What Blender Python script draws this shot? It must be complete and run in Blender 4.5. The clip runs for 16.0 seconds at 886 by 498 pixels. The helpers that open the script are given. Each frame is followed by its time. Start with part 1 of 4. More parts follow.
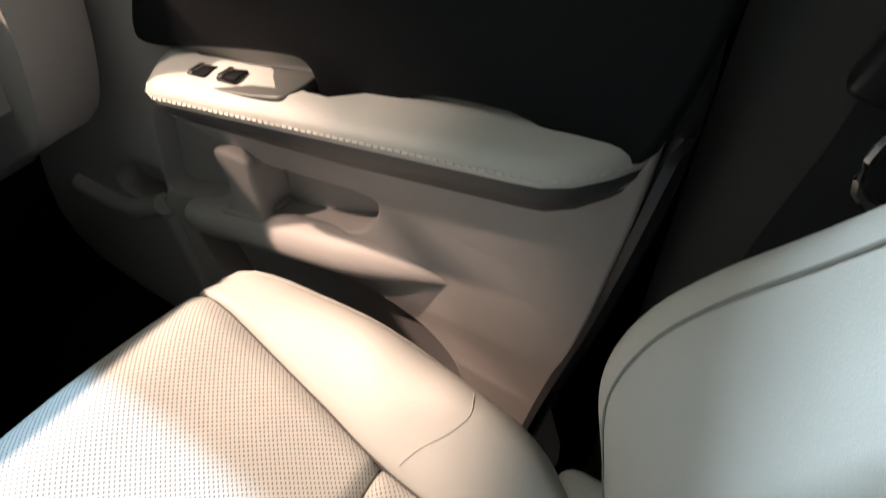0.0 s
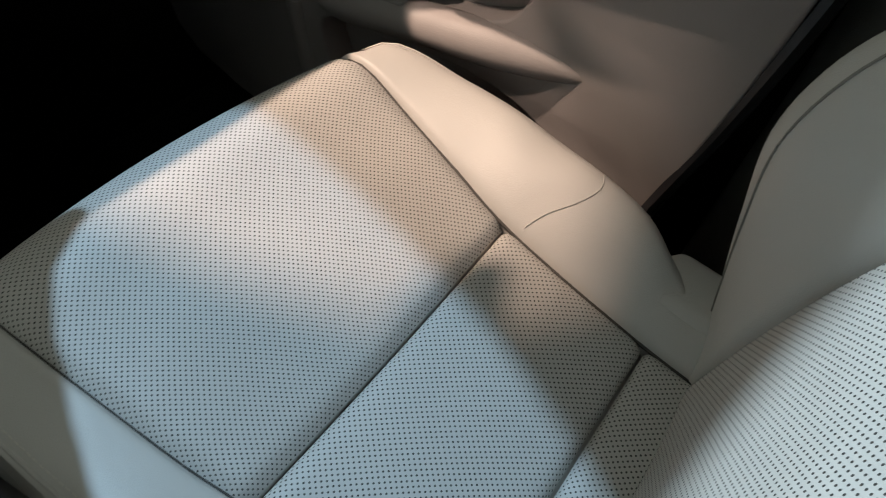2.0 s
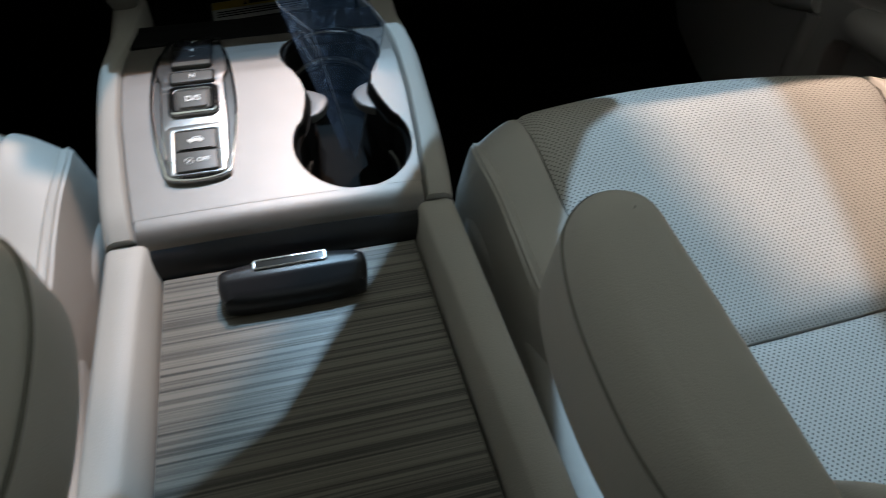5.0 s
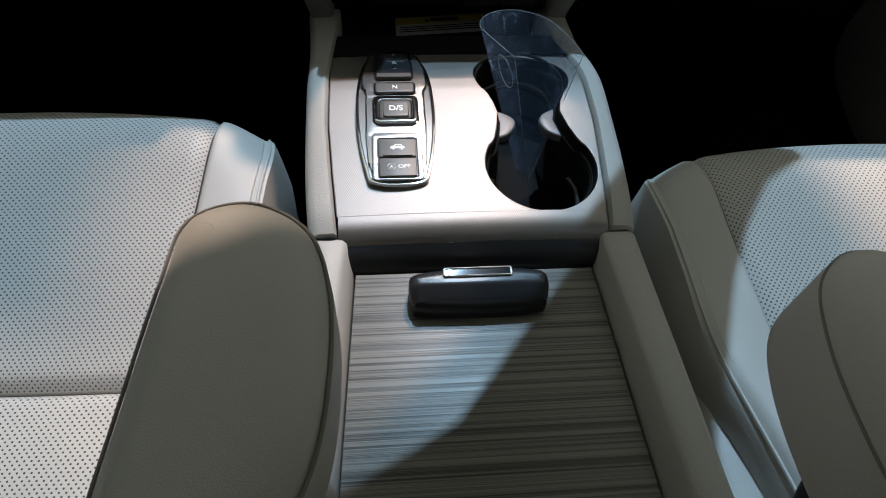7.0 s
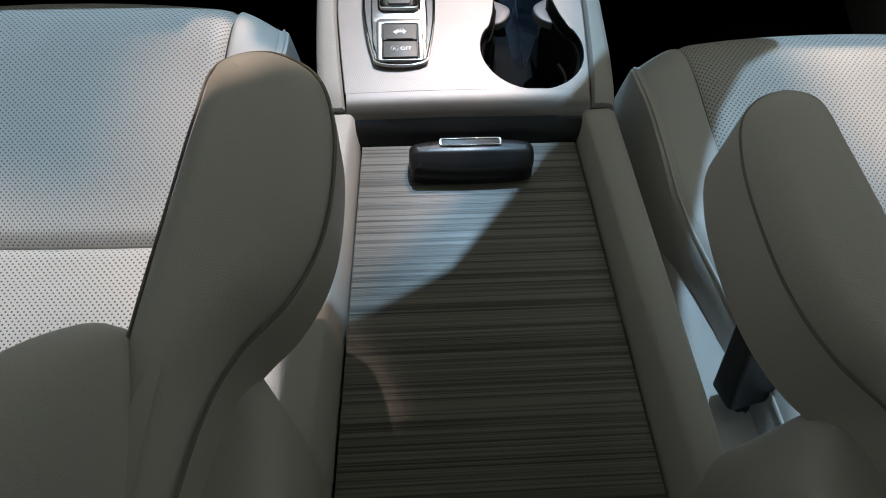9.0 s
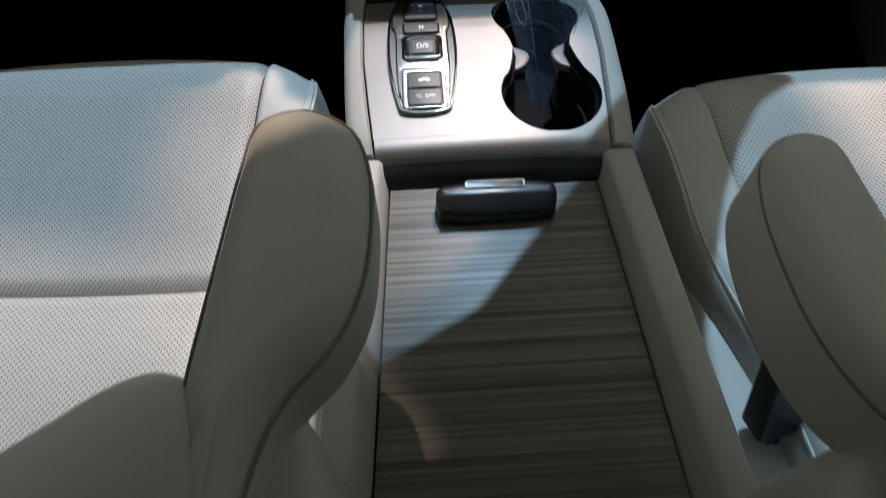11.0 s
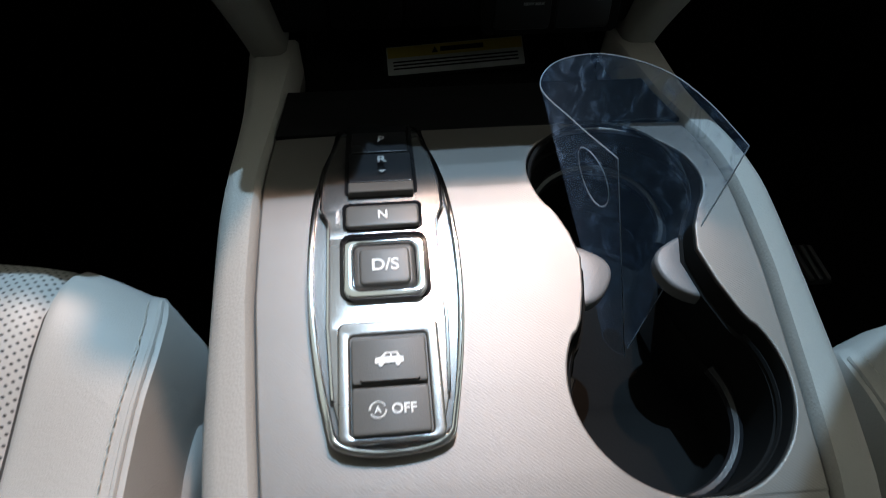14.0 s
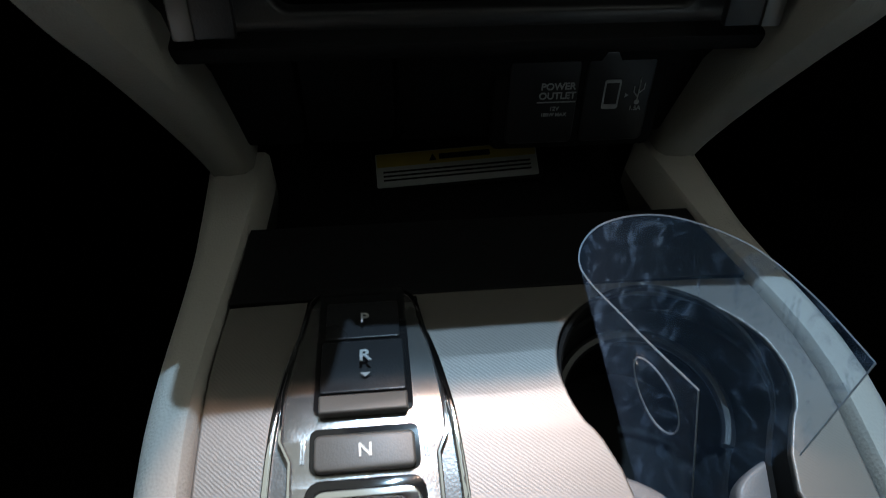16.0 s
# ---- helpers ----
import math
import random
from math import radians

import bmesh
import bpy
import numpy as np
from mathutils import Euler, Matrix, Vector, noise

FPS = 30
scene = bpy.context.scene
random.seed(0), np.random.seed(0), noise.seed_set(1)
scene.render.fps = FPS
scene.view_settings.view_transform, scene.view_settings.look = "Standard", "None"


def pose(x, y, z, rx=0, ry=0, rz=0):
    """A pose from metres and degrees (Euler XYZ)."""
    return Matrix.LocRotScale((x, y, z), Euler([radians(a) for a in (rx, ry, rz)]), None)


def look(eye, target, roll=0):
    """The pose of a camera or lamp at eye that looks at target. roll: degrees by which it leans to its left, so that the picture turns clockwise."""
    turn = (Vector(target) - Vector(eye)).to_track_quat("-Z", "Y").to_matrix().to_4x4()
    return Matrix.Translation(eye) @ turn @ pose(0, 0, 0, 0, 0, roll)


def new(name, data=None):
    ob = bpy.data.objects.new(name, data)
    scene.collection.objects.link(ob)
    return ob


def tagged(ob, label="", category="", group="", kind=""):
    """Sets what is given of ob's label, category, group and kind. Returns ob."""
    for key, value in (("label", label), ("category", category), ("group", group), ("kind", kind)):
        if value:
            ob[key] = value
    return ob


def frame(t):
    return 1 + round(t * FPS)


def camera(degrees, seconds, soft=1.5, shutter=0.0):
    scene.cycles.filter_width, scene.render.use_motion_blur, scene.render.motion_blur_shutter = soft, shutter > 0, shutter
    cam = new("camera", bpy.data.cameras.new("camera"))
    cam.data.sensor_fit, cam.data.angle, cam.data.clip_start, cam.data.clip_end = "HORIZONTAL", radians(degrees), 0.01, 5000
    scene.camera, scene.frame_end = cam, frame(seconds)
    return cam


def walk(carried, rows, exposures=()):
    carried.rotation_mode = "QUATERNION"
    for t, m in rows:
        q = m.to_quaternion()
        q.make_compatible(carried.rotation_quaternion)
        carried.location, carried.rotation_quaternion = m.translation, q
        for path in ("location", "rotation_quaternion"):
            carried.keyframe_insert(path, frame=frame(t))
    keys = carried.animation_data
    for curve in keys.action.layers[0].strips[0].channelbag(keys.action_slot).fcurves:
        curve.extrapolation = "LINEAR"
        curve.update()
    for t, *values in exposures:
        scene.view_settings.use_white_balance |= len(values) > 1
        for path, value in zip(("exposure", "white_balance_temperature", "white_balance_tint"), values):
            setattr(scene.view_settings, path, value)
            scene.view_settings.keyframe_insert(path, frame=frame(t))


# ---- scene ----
cam = camera(67.0, 16.0, soft=0.9, shutter=0.4)
PATH = [
    (0, (0.392, -0.33, 0.928), (1.578, 0.385, -0.515), 0.5),
    (0.5, (0.356, -0.328, 0.923), (1.44, 0.261, -0.65), 3.1),
    (1, (0.303, -0.32, 0.896), (1.354, 0.245, -0.709), 5.8),
    (1.5, (0.262, -0.314, 0.874), (1.303, 0.248, -0.739), 8.7),
    (2, (0.227, -0.307, 0.872), (1.239, 0.304, -0.741), 9.6),
    (2.5, (0.2, -0.317, 0.851), (1.156, 0.443, -0.732), 7.1),
    (3, (0.165, -0.318, 0.861), (1.037, 0.525, -0.729), 5.8),
    (3.5, (0.142, -0.321, 0.861), (0.976, 0.563, -0.727), 6.9),
    (4, (0.101, -0.316, 0.871), (0.866, 0.643, -0.708), 8.2),
    (4.5, (0.076, -0.31, 0.891), (0.637, 0.687, -0.749), 7.6),
    (5, (0.015, -0.326, 0.896), (0.397, 0.701, -0.777), 7.7),
    (5.2, (0.002, -0.333, 0.896), (0.322, 0.706, -0.782), 6.7),
    (7.5, (-0.081, -0.32, 0.908), (0.052, 0.797, -0.746), 4.6),
    (8, (-0.071, -0.338, 0.907), (0.013, 0.706, -0.797), 3.6),
    (8.5, (-0.06, -0.384, 0.924), (0.025, 0.581, -0.825), 3.6),
    (8.7, (-0.061, -0.395, 0.93), (0.046, 0.543, -0.833), 4.3),
    (10.8, (-0.071, -0.432, 0.965), (-0.01, 0.551, -0.776), 0.0),
    (11, (-0.072, -0.408, 0.958), (-0.014, 0.612, -0.761), -0.2),
    (11.5, (-0.077, -0.345, 0.932), (-0.003, 0.753, -0.738), 1.6),
    (12, (-0.075, -0.272, 0.897), (0.004, 0.841, -0.764), 2.5),
    (12.5, (-0.075, -0.21, 0.858), (0.031, 0.913, -0.794), 4.0),
    (13, (-0.069, -0.137, 0.811), (0.076, 0.958, -0.856), 5.8),
    (13.5, (-0.068, -0.085, 0.773), (0.082, 0.978, -0.914), 5.8),
    (14, (-0.058, -0.034, 0.737), (0.09, 1.03, -0.95), 3.3),
    (14.5, (-0.052, 0.002, 0.728), (0.107, 1.094, -0.94), 3.0),
    (15, (-0.055, 0.035, 0.714), (0.111, 1.132, -0.95), 3.8),
    (15.5, (-0.055, 0.056, 0.704), (0.11, 1.18, -0.942), 3.4),
    (16, (-0.052, 0.077, 0.702), (0.126, 1.231, -0.922), 4.0),
]
# The numbers below are given in the seat-rail frame of the car, which leans back by ten degrees.
LEVEL = Matrix.Rotation(radians(10.0), 4, "X")
walk(cam, [(t, LEVEL @ look(eye, target, roll)) for t, eye, target, roll in PATH],
     [(0.0, 0.75), (0.5, 0.6), (1.0, 0.25), (1.6, 0.0), (16.0, 0.0)])

# ---- world and lamps ----
world = bpy.data.worlds.new("hall")
world.use_nodes = True
scene.world = world
world.node_tree.nodes["Background"].inputs[0].default_value = (0.79, 0.87, 0.775, 1)
world.node_tree.nodes["Background"].inputs[1].default_value = 0.62


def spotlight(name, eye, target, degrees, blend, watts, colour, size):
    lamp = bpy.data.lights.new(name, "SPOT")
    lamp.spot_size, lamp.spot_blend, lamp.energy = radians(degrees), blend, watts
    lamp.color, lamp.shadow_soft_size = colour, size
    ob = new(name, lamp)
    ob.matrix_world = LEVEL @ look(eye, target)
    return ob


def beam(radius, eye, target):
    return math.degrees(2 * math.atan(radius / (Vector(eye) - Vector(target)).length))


# Unseen spotlights added one per light patch; the beam radius draws its edge.
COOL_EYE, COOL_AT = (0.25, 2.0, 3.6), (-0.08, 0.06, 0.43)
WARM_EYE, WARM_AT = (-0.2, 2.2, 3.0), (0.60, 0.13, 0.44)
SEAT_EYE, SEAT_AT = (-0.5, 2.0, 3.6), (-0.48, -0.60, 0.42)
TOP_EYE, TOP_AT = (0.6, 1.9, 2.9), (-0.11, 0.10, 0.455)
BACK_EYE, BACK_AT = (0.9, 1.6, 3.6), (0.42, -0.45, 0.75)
spotlight("patch_spotlight", COOL_EYE, COOL_AT, beam(0.60, COOL_EYE, COOL_AT), 0.012, 500, (0.46, 0.735, 1.0), 0.014)
spotlight("patch_spotlight", WARM_EYE, WARM_AT, beam(0.255, WARM_EYE, WARM_AT), 0.05, 700, (1.0, 0.73, 0.57), 0.04)
spotlight("patch_spotlight", SEAT_EYE, SEAT_AT, beam(0.49, SEAT_EYE, SEAT_AT), 0.06, 440, (1.0, 0.77, 0.62), 0.04)
spotlight("patch_spotlight", TOP_EYE, TOP_AT, beam(0.205, TOP_EYE, TOP_AT), 0.22, 350, (1.0, 0.67, 0.50), 0.05)
# Lamp added only to brighten the door.
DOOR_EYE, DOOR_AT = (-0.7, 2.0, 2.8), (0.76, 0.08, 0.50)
spotlight("patch_spotlight", DOOR_EYE, DOOR_AT, beam(0.25, DOOR_EYE, DOOR_AT), 0.10, 240, (1.0, 0.76, 0.62), 0.05)
# Lamp added only to light the passenger backrest.
spotlight("patch_spotlight", BACK_EYE, BACK_AT, beam(0.212, BACK_EYE, BACK_AT), 0.06, 900, (0.66, 0.86, 1.0), 0.03)


# ---- materials ----
def shader(name, colour, rough, metal=0.0, spec=0.5):
    m = bpy.data.materials.new(name)
    m.use_nodes = True
    b = m.node_tree.nodes["Principled BSDF"]
    b.inputs["Base Color"].default_value = (*colour, 1)
    b.inputs["Roughness"].default_value, b.inputs["Metallic"].default_value = rough, metal
    b.inputs["Specular IOR Level"].default_value = spec
    return m


def nd(m, kind, **values):
    n = m.node_tree.nodes.new(kind)
    for key, value in values.items():
        n.inputs[key].default_value = value
    return n


def wire(m, a, b):
    m.node_tree.links.new(a, b)


def math_node(m, op, a, b=None):
    n = m.node_tree.nodes.new("ShaderNodeMath")
    n.operation = op
    for slot, v in ((0, a), (1, b)):
        if v is None:
            continue
        if isinstance(v, (int, float)):
            n.inputs[slot].default_value = v
        else:
            wire(m, v, n.inputs[slot])
    return n.outputs[0]


def mix(m, factor, a, b):
    n = m.node_tree.nodes.new("ShaderNodeMix")
    n.data_type = "RGBA"
    for slot, v in ((0, factor), (6, a), (7, b)):
        if isinstance(v, (tuple, float, int)):
            n.inputs[slot].default_value = v if isinstance(v, (float, int)) else (*v, 1)
        else:
            wire(m, v, n.inputs[slot])
    return n.outputs[2]


def grained(name, colour, rough, grain=900.0, relief=0.25, vary=0.08, metal=0.0, spec=0.4, depth=0.0006, folds=0.0):
    """A surface with fine grain in relief, and slow variation of its colour and gloss."""
    m = shader(name, colour, rough, metal, spec)
    b = m.node_tree.nodes["Principled BSDF"]
    at = nd(m, "ShaderNodeTexCoord").outputs["Object"]
    fine = nd(m, "ShaderNodeTexVoronoi", Scale=grain)
    slow = nd(m, "ShaderNodeTexNoise", Scale=14.0, Detail=4.0)
    wire(m, at, fine.inputs["Vector"])
    wire(m, at, slow.inputs["Vector"])
    low = tuple(c * (1 - vary) for c in colour)
    high = tuple(min(1, c * (1 + vary)) for c in colour)
    wire(m, mix(m, slow.outputs["Fac"], low, high), b.inputs["Base Color"])
    wire(m, math_node(m, "MULTIPLY_ADD", slow.outputs["Fac"], 0.16), b.inputs["Roughness"])
    b.inputs["Roughness"].links[0].from_node.inputs[2].default_value = rough - 0.08
    bump = nd(m, "ShaderNodeBump", Strength=relief, Distance=depth)
    wire(m, fine.outputs["Distance"], bump.inputs["Height"])
    if folds:
        wave = nd(m, "ShaderNodeTexNoise", Scale=folds, Detail=3.0, Distortion=1.6)
        wire(m, at, wave.inputs["Vector"])
        soft = nd(m, "ShaderNodeBump", Strength=0.16, Distance=0.003)
        wire(m, wave.outputs["Fac"], soft.inputs["Height"])
        wire(m, soft.outputs["Normal"], bump.inputs["Normal"])
    wire(m, bump.outputs["Normal"], b.inputs["Normal"])
    return m


def perforated(name, colour, pitch):
    """Leather with staggered rows of fine holes, with some wrinkles."""
    m = shader(name, colour, 0.5, 0.0, 0.4)
    b = m.node_tree.nodes["Principled BSDF"]
    at = nd(m, "ShaderNodeTexCoord").outputs["UV"]
    part_xyz = nd(m, "ShaderNodeSeparateXYZ")
    wire(m, at, part_xyz.inputs[0])
    x = math_node(m, "DIVIDE", part_xyz.outputs[0], pitch)
    y = math_node(m, "DIVIDE", part_xyz.outputs[1], pitch * 0.56)
    odd = math_node(m, "MULTIPLY", math_node(m, "MODULO", math_node(m, "FLOOR", y), 2.0), 0.5)
    fx = math_node(m, "SUBTRACT", math_node(m, "FRACT", math_node(m, "ADD", x, odd)), 0.5)
    fy = math_node(m, "MULTIPLY", math_node(m, "SUBTRACT", math_node(m, "FRACT", y), 0.5), 0.56)
    d = math_node(m, "SQRT", math_node(m, "ADD", math_node(m, "MULTIPLY", fx, fx), math_node(m, "MULTIPLY", fy, fy)))
    hole = nd(m, "ShaderNodeMapRange", **{"From Min": 0.13, "From Max": 0.185, "To Min": 1.0, "To Max": 0.0})
    wire(m, d, hole.inputs["Value"])
    slow = nd(m, "ShaderNodeTexNoise", Scale=18.0, Detail=5.0)
    fine = nd(m, "ShaderNodeTexVoronoi", Scale=900.0)
    obj = nd(m, "ShaderNodeTexCoord").outputs["Object"]
    wire(m, obj, slow.inputs["Vector"])
    wire(m, obj, fine.inputs["Vector"])
    base = mix(m, slow.outputs["Fac"], tuple(c * 0.93 for c in colour), tuple(c * 1.06 for c in colour))
    dark = tuple(c * 0.05 for c in colour)
    wire(m, mix(m, math_node(m, "MULTIPLY", hole.outputs[0], 0.95), base, dark), b.inputs["Base Color"])
    height = math_node(m, "SUBTRACT", math_node(m, "ADD", math_node(m, "MULTIPLY", fine.outputs["Distance"], 0.2), math_node(m, "MULTIPLY", slow.outputs["Fac"], 1.2)), hole.outputs[0])
    bump = nd(m, "ShaderNodeBump", Strength=0.35, Distance=0.0008)
    wire(m, height, bump.inputs["Height"])
    wire(m, bump.outputs["Normal"], b.inputs["Normal"])
    return m


def streaked(name):
    """Grey-brown wood-look film with fine dark lines that run across the car."""
    m = shader(name, (0.2, 0.18, 0.15), 0.38, 0.0, 0.4)
    b = m.node_tree.nodes["Principled BSDF"]
    at = nd(m, "ShaderNodeTexCoord").outputs["Object"]
    maps = []
    for sx, sy in ((1.2, 330.0), (0.6, 800.0), (2.0, 45.0)):
        mp = nd(m, "ShaderNodeMapping", Scale=(sx, sy, 1.0))
        wire(m, at, mp.inputs["Vector"])
        tex = nd(m, "ShaderNodeTexNoise", Scale=1.0, Detail=3.0, Roughness=0.6)
        wire(m, mp.outputs[0], tex.inputs["Vector"])
        maps.append(tex.outputs["Fac"])
    ramp = nd(m, "ShaderNodeMapRange", **{"From Min": 0.42, "From Max": 0.57})
    wire(m, math_node(m, "ADD", math_node(m, "MULTIPLY", maps[0], 0.6), math_node(m, "MULTIPLY", maps[1], 0.4)), ramp.inputs["Value"])
    streak = mix(m, ramp.outputs[0], (0.022, 0.020, 0.017), (0.195, 0.178, 0.152))
    wire(m, mix(m, math_node(m, "MULTIPLY", maps[2], 0.55), streak, (0.10, 0.092, 0.080)), b.inputs["Base Color"])
    bump = nd(m, "ShaderNodeBump", Strength=0.25, Distance=0.0005)
    wire(m, ramp.outputs[0], bump.inputs["Height"])
    wire(m, bump.outputs["Normal"], b.inputs["Normal"])
    return m


def brushed(name, colour):
    """Satin metallic-paint panel with a fine ribbed relief."""
    m = shader(name, colour, 0.49, 0.72, 0.3)
    b = m.node_tree.nodes["Principled BSDF"]
    at = nd(m, "ShaderNodeTexCoord").outputs["Object"]
    weave = nd(m, "ShaderNodeTexWave", Scale=340.0, Distortion=2.5, Detail=2.0)
    weave.bands_direction = "DIAGONAL"
    slow = nd(m, "ShaderNodeTexNoise", Scale=35.0, Detail=5.0)
    for n in (weave, slow):
        wire(m, at, n.inputs["Vector"])
    wire(m, mix(m, slow.outputs["Fac"], tuple(c * 0.93 for c in colour), tuple(c * 1.05 for c in colour)), b.inputs["Base Color"])
    bump = nd(m, "ShaderNodeBump", Strength=0.20, Distance=0.00025)
    wire(m, weave.outputs["Fac"], bump.inputs["Height"])
    wire(m, bump.outputs["Normal"], b.inputs["Normal"])
    return m


LEATHER = grained("leather", (0.47, 0.45, 0.42), 0.48, 1100, 0.22, 0.05, folds=24.0)
PERFORATED = perforated("perforated_leather", (0.47, 0.45, 0.42), 0.0052)
TRIM = grained("grey_trim_plastic", (0.42, 0.40, 0.37), 0.5, 800, 0.3, 0.05)
# The trim grey again, darkened to hold the shade on the dash legs.
SHADED_TRIM = grained("shaded_trim_plastic", (0.24, 0.23, 0.21), 0.5, 800, 0.3, 0.05)
SEAT_SHELL = grained("seat_shell_plastic", (0.30, 0.28, 0.25), 0.55, 700, 0.3, 0.06)
DOOR_TRIM = grained("door_trim_plastic", (0.31, 0.28, 0.268), 0.55, 800, 0.25, 0.05)
BAND = grained("charcoal_leather", (0.042, 0.042, 0.043), 0.5, 1000, 0.3, 0.1)
PILLAR = grained("pillar_plastic", (0.060, 0.060, 0.056), 0.6, 700, 0.25, 0.15)
BLACK = grained("black_plastic", (0.008, 0.008, 0.009), 0.65, 700, 0.25, 0.15, 0.0, 0.10)
SATIN_BLACK = grained("satin_black", (0.02, 0.02, 0.022), 0.3, 900, 0.08, 0.1)
CARPET = grained("black_carpet", (0.012, 0.011, 0.011), 0.95, 420, 0.9, 0.3, 0.0, 0.05, 0.003)
PANEL = brushed("silver_panel", (0.27, 0.247, 0.230))
CHROME = shader("chrome", (0.86, 0.86, 0.88), 0.08, 1.0)
SATIN = grained("satin_silver", (0.38, 0.37, 0.36), 0.27, 900, 0.05, 0.04, 0.9)
# Dark satin grey, lowered further to hold the shade on the switch panel.
SWITCH = grained("switch_panel_grey", (0.13, 0.13, 0.122), 0.4, 900, 0.05, 0.05, 0.3)
GUNMETAL = grained("gunmetal", (0.13, 0.125, 0.12), 0.3, 900, 0.05, 0.05, 0.7)
BUTTON = grained("button_grey", (0.10, 0.097, 0.09), 0.42, 1200, 0.06, 0.06)
CUP = grained("cup_rubber", (0.010, 0.010, 0.010), 0.75, 600, 0.06, 0.2, 0.0, 0.10)
WEB = grained("cup_lip_plastic", (0.17, 0.17, 0.175), 0.4, 900, 0.1, 0.05)
WOOD = streaked("wood_look_film")
THREAD = grained("pale_thread", (0.55, 0.52, 0.46), 0.7, 1500, 0.2, 0.1)
SOFT_SEAM = grained("leather_seam", (0.20, 0.19, 0.17), 0.7, 1500, 0.2, 0.1)
SEAM = grained("dark_seam", (0.06, 0.055, 0.05), 0.8, 1500, 0.2, 0.1)
WHITE = shader("white_print", (0.85, 0.85, 0.85), 0.5)
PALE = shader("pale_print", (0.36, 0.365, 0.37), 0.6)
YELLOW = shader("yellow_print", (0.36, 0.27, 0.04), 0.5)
RED = shader("red_plastic", (0.75, 0.03, 0.015), 0.35)
CEILING = grained("headliner_fabric", (0.30, 0.29, 0.27), 0.9, 500, 0.3, 0.06)
GLOSS = shader("gloss_black", (0.012, 0.012, 0.013), 0.08)
WEBBING = grained("belt_webbing", (0.02, 0.022, 0.026), 0.8, 700, 0.5, 0.15)
FILM_EDGE = shader("film_edge", (0.28, 0.32, 0.37), 0.3)
FILM = shader("clear_film", (0.34, 0.50, 0.74), 0.10)
_out = FILM.node_tree.nodes["Material Output"]
_clear = nd(FILM, "ShaderNodeBsdfTransparent", Color=(0.95, 0.967, 0.985, 1))
_join = FILM.node_tree.nodes.new("ShaderNodeMixShader")
_at = nd(FILM, "ShaderNodeTexCoord").outputs["Object"]
_smear = nd(FILM, "ShaderNodeTexNoise", Scale=60.0, Detail=8.0, Roughness=0.7, Distortion=2.2)
_spot = nd(FILM, "ShaderNodeTexVoronoi", Scale=160.0)
wire(FILM, _at, _smear.inputs["Vector"])
wire(FILM, _at, _spot.inputs["Vector"])
_scuff = nd(FILM, "ShaderNodeMapRange", **{"From Min": 0.52, "From Max": 0.78, "To Min": 0.04, "To Max": 0.36})
wire(FILM, _smear.outputs["Fac"], _scuff.inputs["Value"])
_dust = nd(FILM, "ShaderNodeMapRange", **{"From Min": 0.05, "From Max": 0.11, "To Min": 0.35, "To Max": 0.0})
wire(FILM, _spot.outputs["Distance"], _dust.inputs["Value"])
wire(FILM, math_node(FILM, "MAXIMUM", _scuff.outputs[0], _dust.outputs[0]), _join.inputs[0])
wire(FILM, _clear.outputs[0], _join.inputs[1])
wire(FILM, FILM.node_tree.nodes["Principled BSDF"].outputs[0], _join.inputs[2])
wire(FILM, _join.outputs[0], _out.inputs["Surface"])


# ---- building tools ----
def thing(name, label, category, group="", kind="", at=(0, 0, 0)):
    ob = new(name)
    ob.empty_display_size = 0.05
    ob.location = LEVEL @ Vector(at)
    return tagged(ob, label, category, group, kind)


def finish(me, level, smooth):
    if level:
        me.transform(LEVEL)
    if smooth:
        for p in me.polygons:
            p.use_smooth = True
        me.set_sharp_from_angle(angle=radians(smooth))


def part(name, bm, material, parent, label="", smooth=40, level=True):
    """One mesh under a thing or a part."""
    if isinstance(bm, bmesh.types.BMesh):
        bmesh.ops.recalc_face_normals(bm, faces=bm.faces)
        me = bpy.data.meshes.new(name)
        bm.to_mesh(me)
        bm.free()
    else:
        me = bm
    finish(me, level, smooth)
    me.materials.clear()
    me.materials.append(material)
    ob = new(name, me)
    if parent is not None:
        ob.parent = parent
        base = parent
        while base.parent is not None:
            base = base.parent
        me.transform(Matrix.Translation(-base.location))
    return tagged(ob, label)


def lone(name, bm, material, label, category, kind="", smooth=40, level=True):
    return tagged(part(name, bm, material, None, "", smooth, level), label, category, "", kind)


def box(lo, hi, bevel=0.0, segments=2, bm=None):
    bm = bm or bmesh.new()
    size = [b - a for a, b in zip(lo, hi)]
    mid = [(a + b) / 2 for a, b in zip(lo, hi)]
    made = bmesh.ops.create_cube(bm, size=1, matrix=Matrix.Translation(mid) @ Matrix.Diagonal((*size, 1)))
    if bevel:
        edges = list({e for v in made["verts"] for e in v.link_edges})
        bmesh.ops.bevel(bm, geom=edges, offset=bevel, segments=segments, profile=0.5, affect="EDGES")
    return bm


def bent(bm, fn):
    for v in bm.verts:
        v.co = Vector(fn(*v.co))
    return bm


def sliced(bm, axis, values):
    n = Vector([1.0 if a == axis else 0.0 for a in range(3)])
    for value in values:
        bmesh.ops.bisect_plane(bm, geom=bm.verts[:] + bm.edges[:] + bm.faces[:], plane_co=n * value, plane_no=n)
    return bm


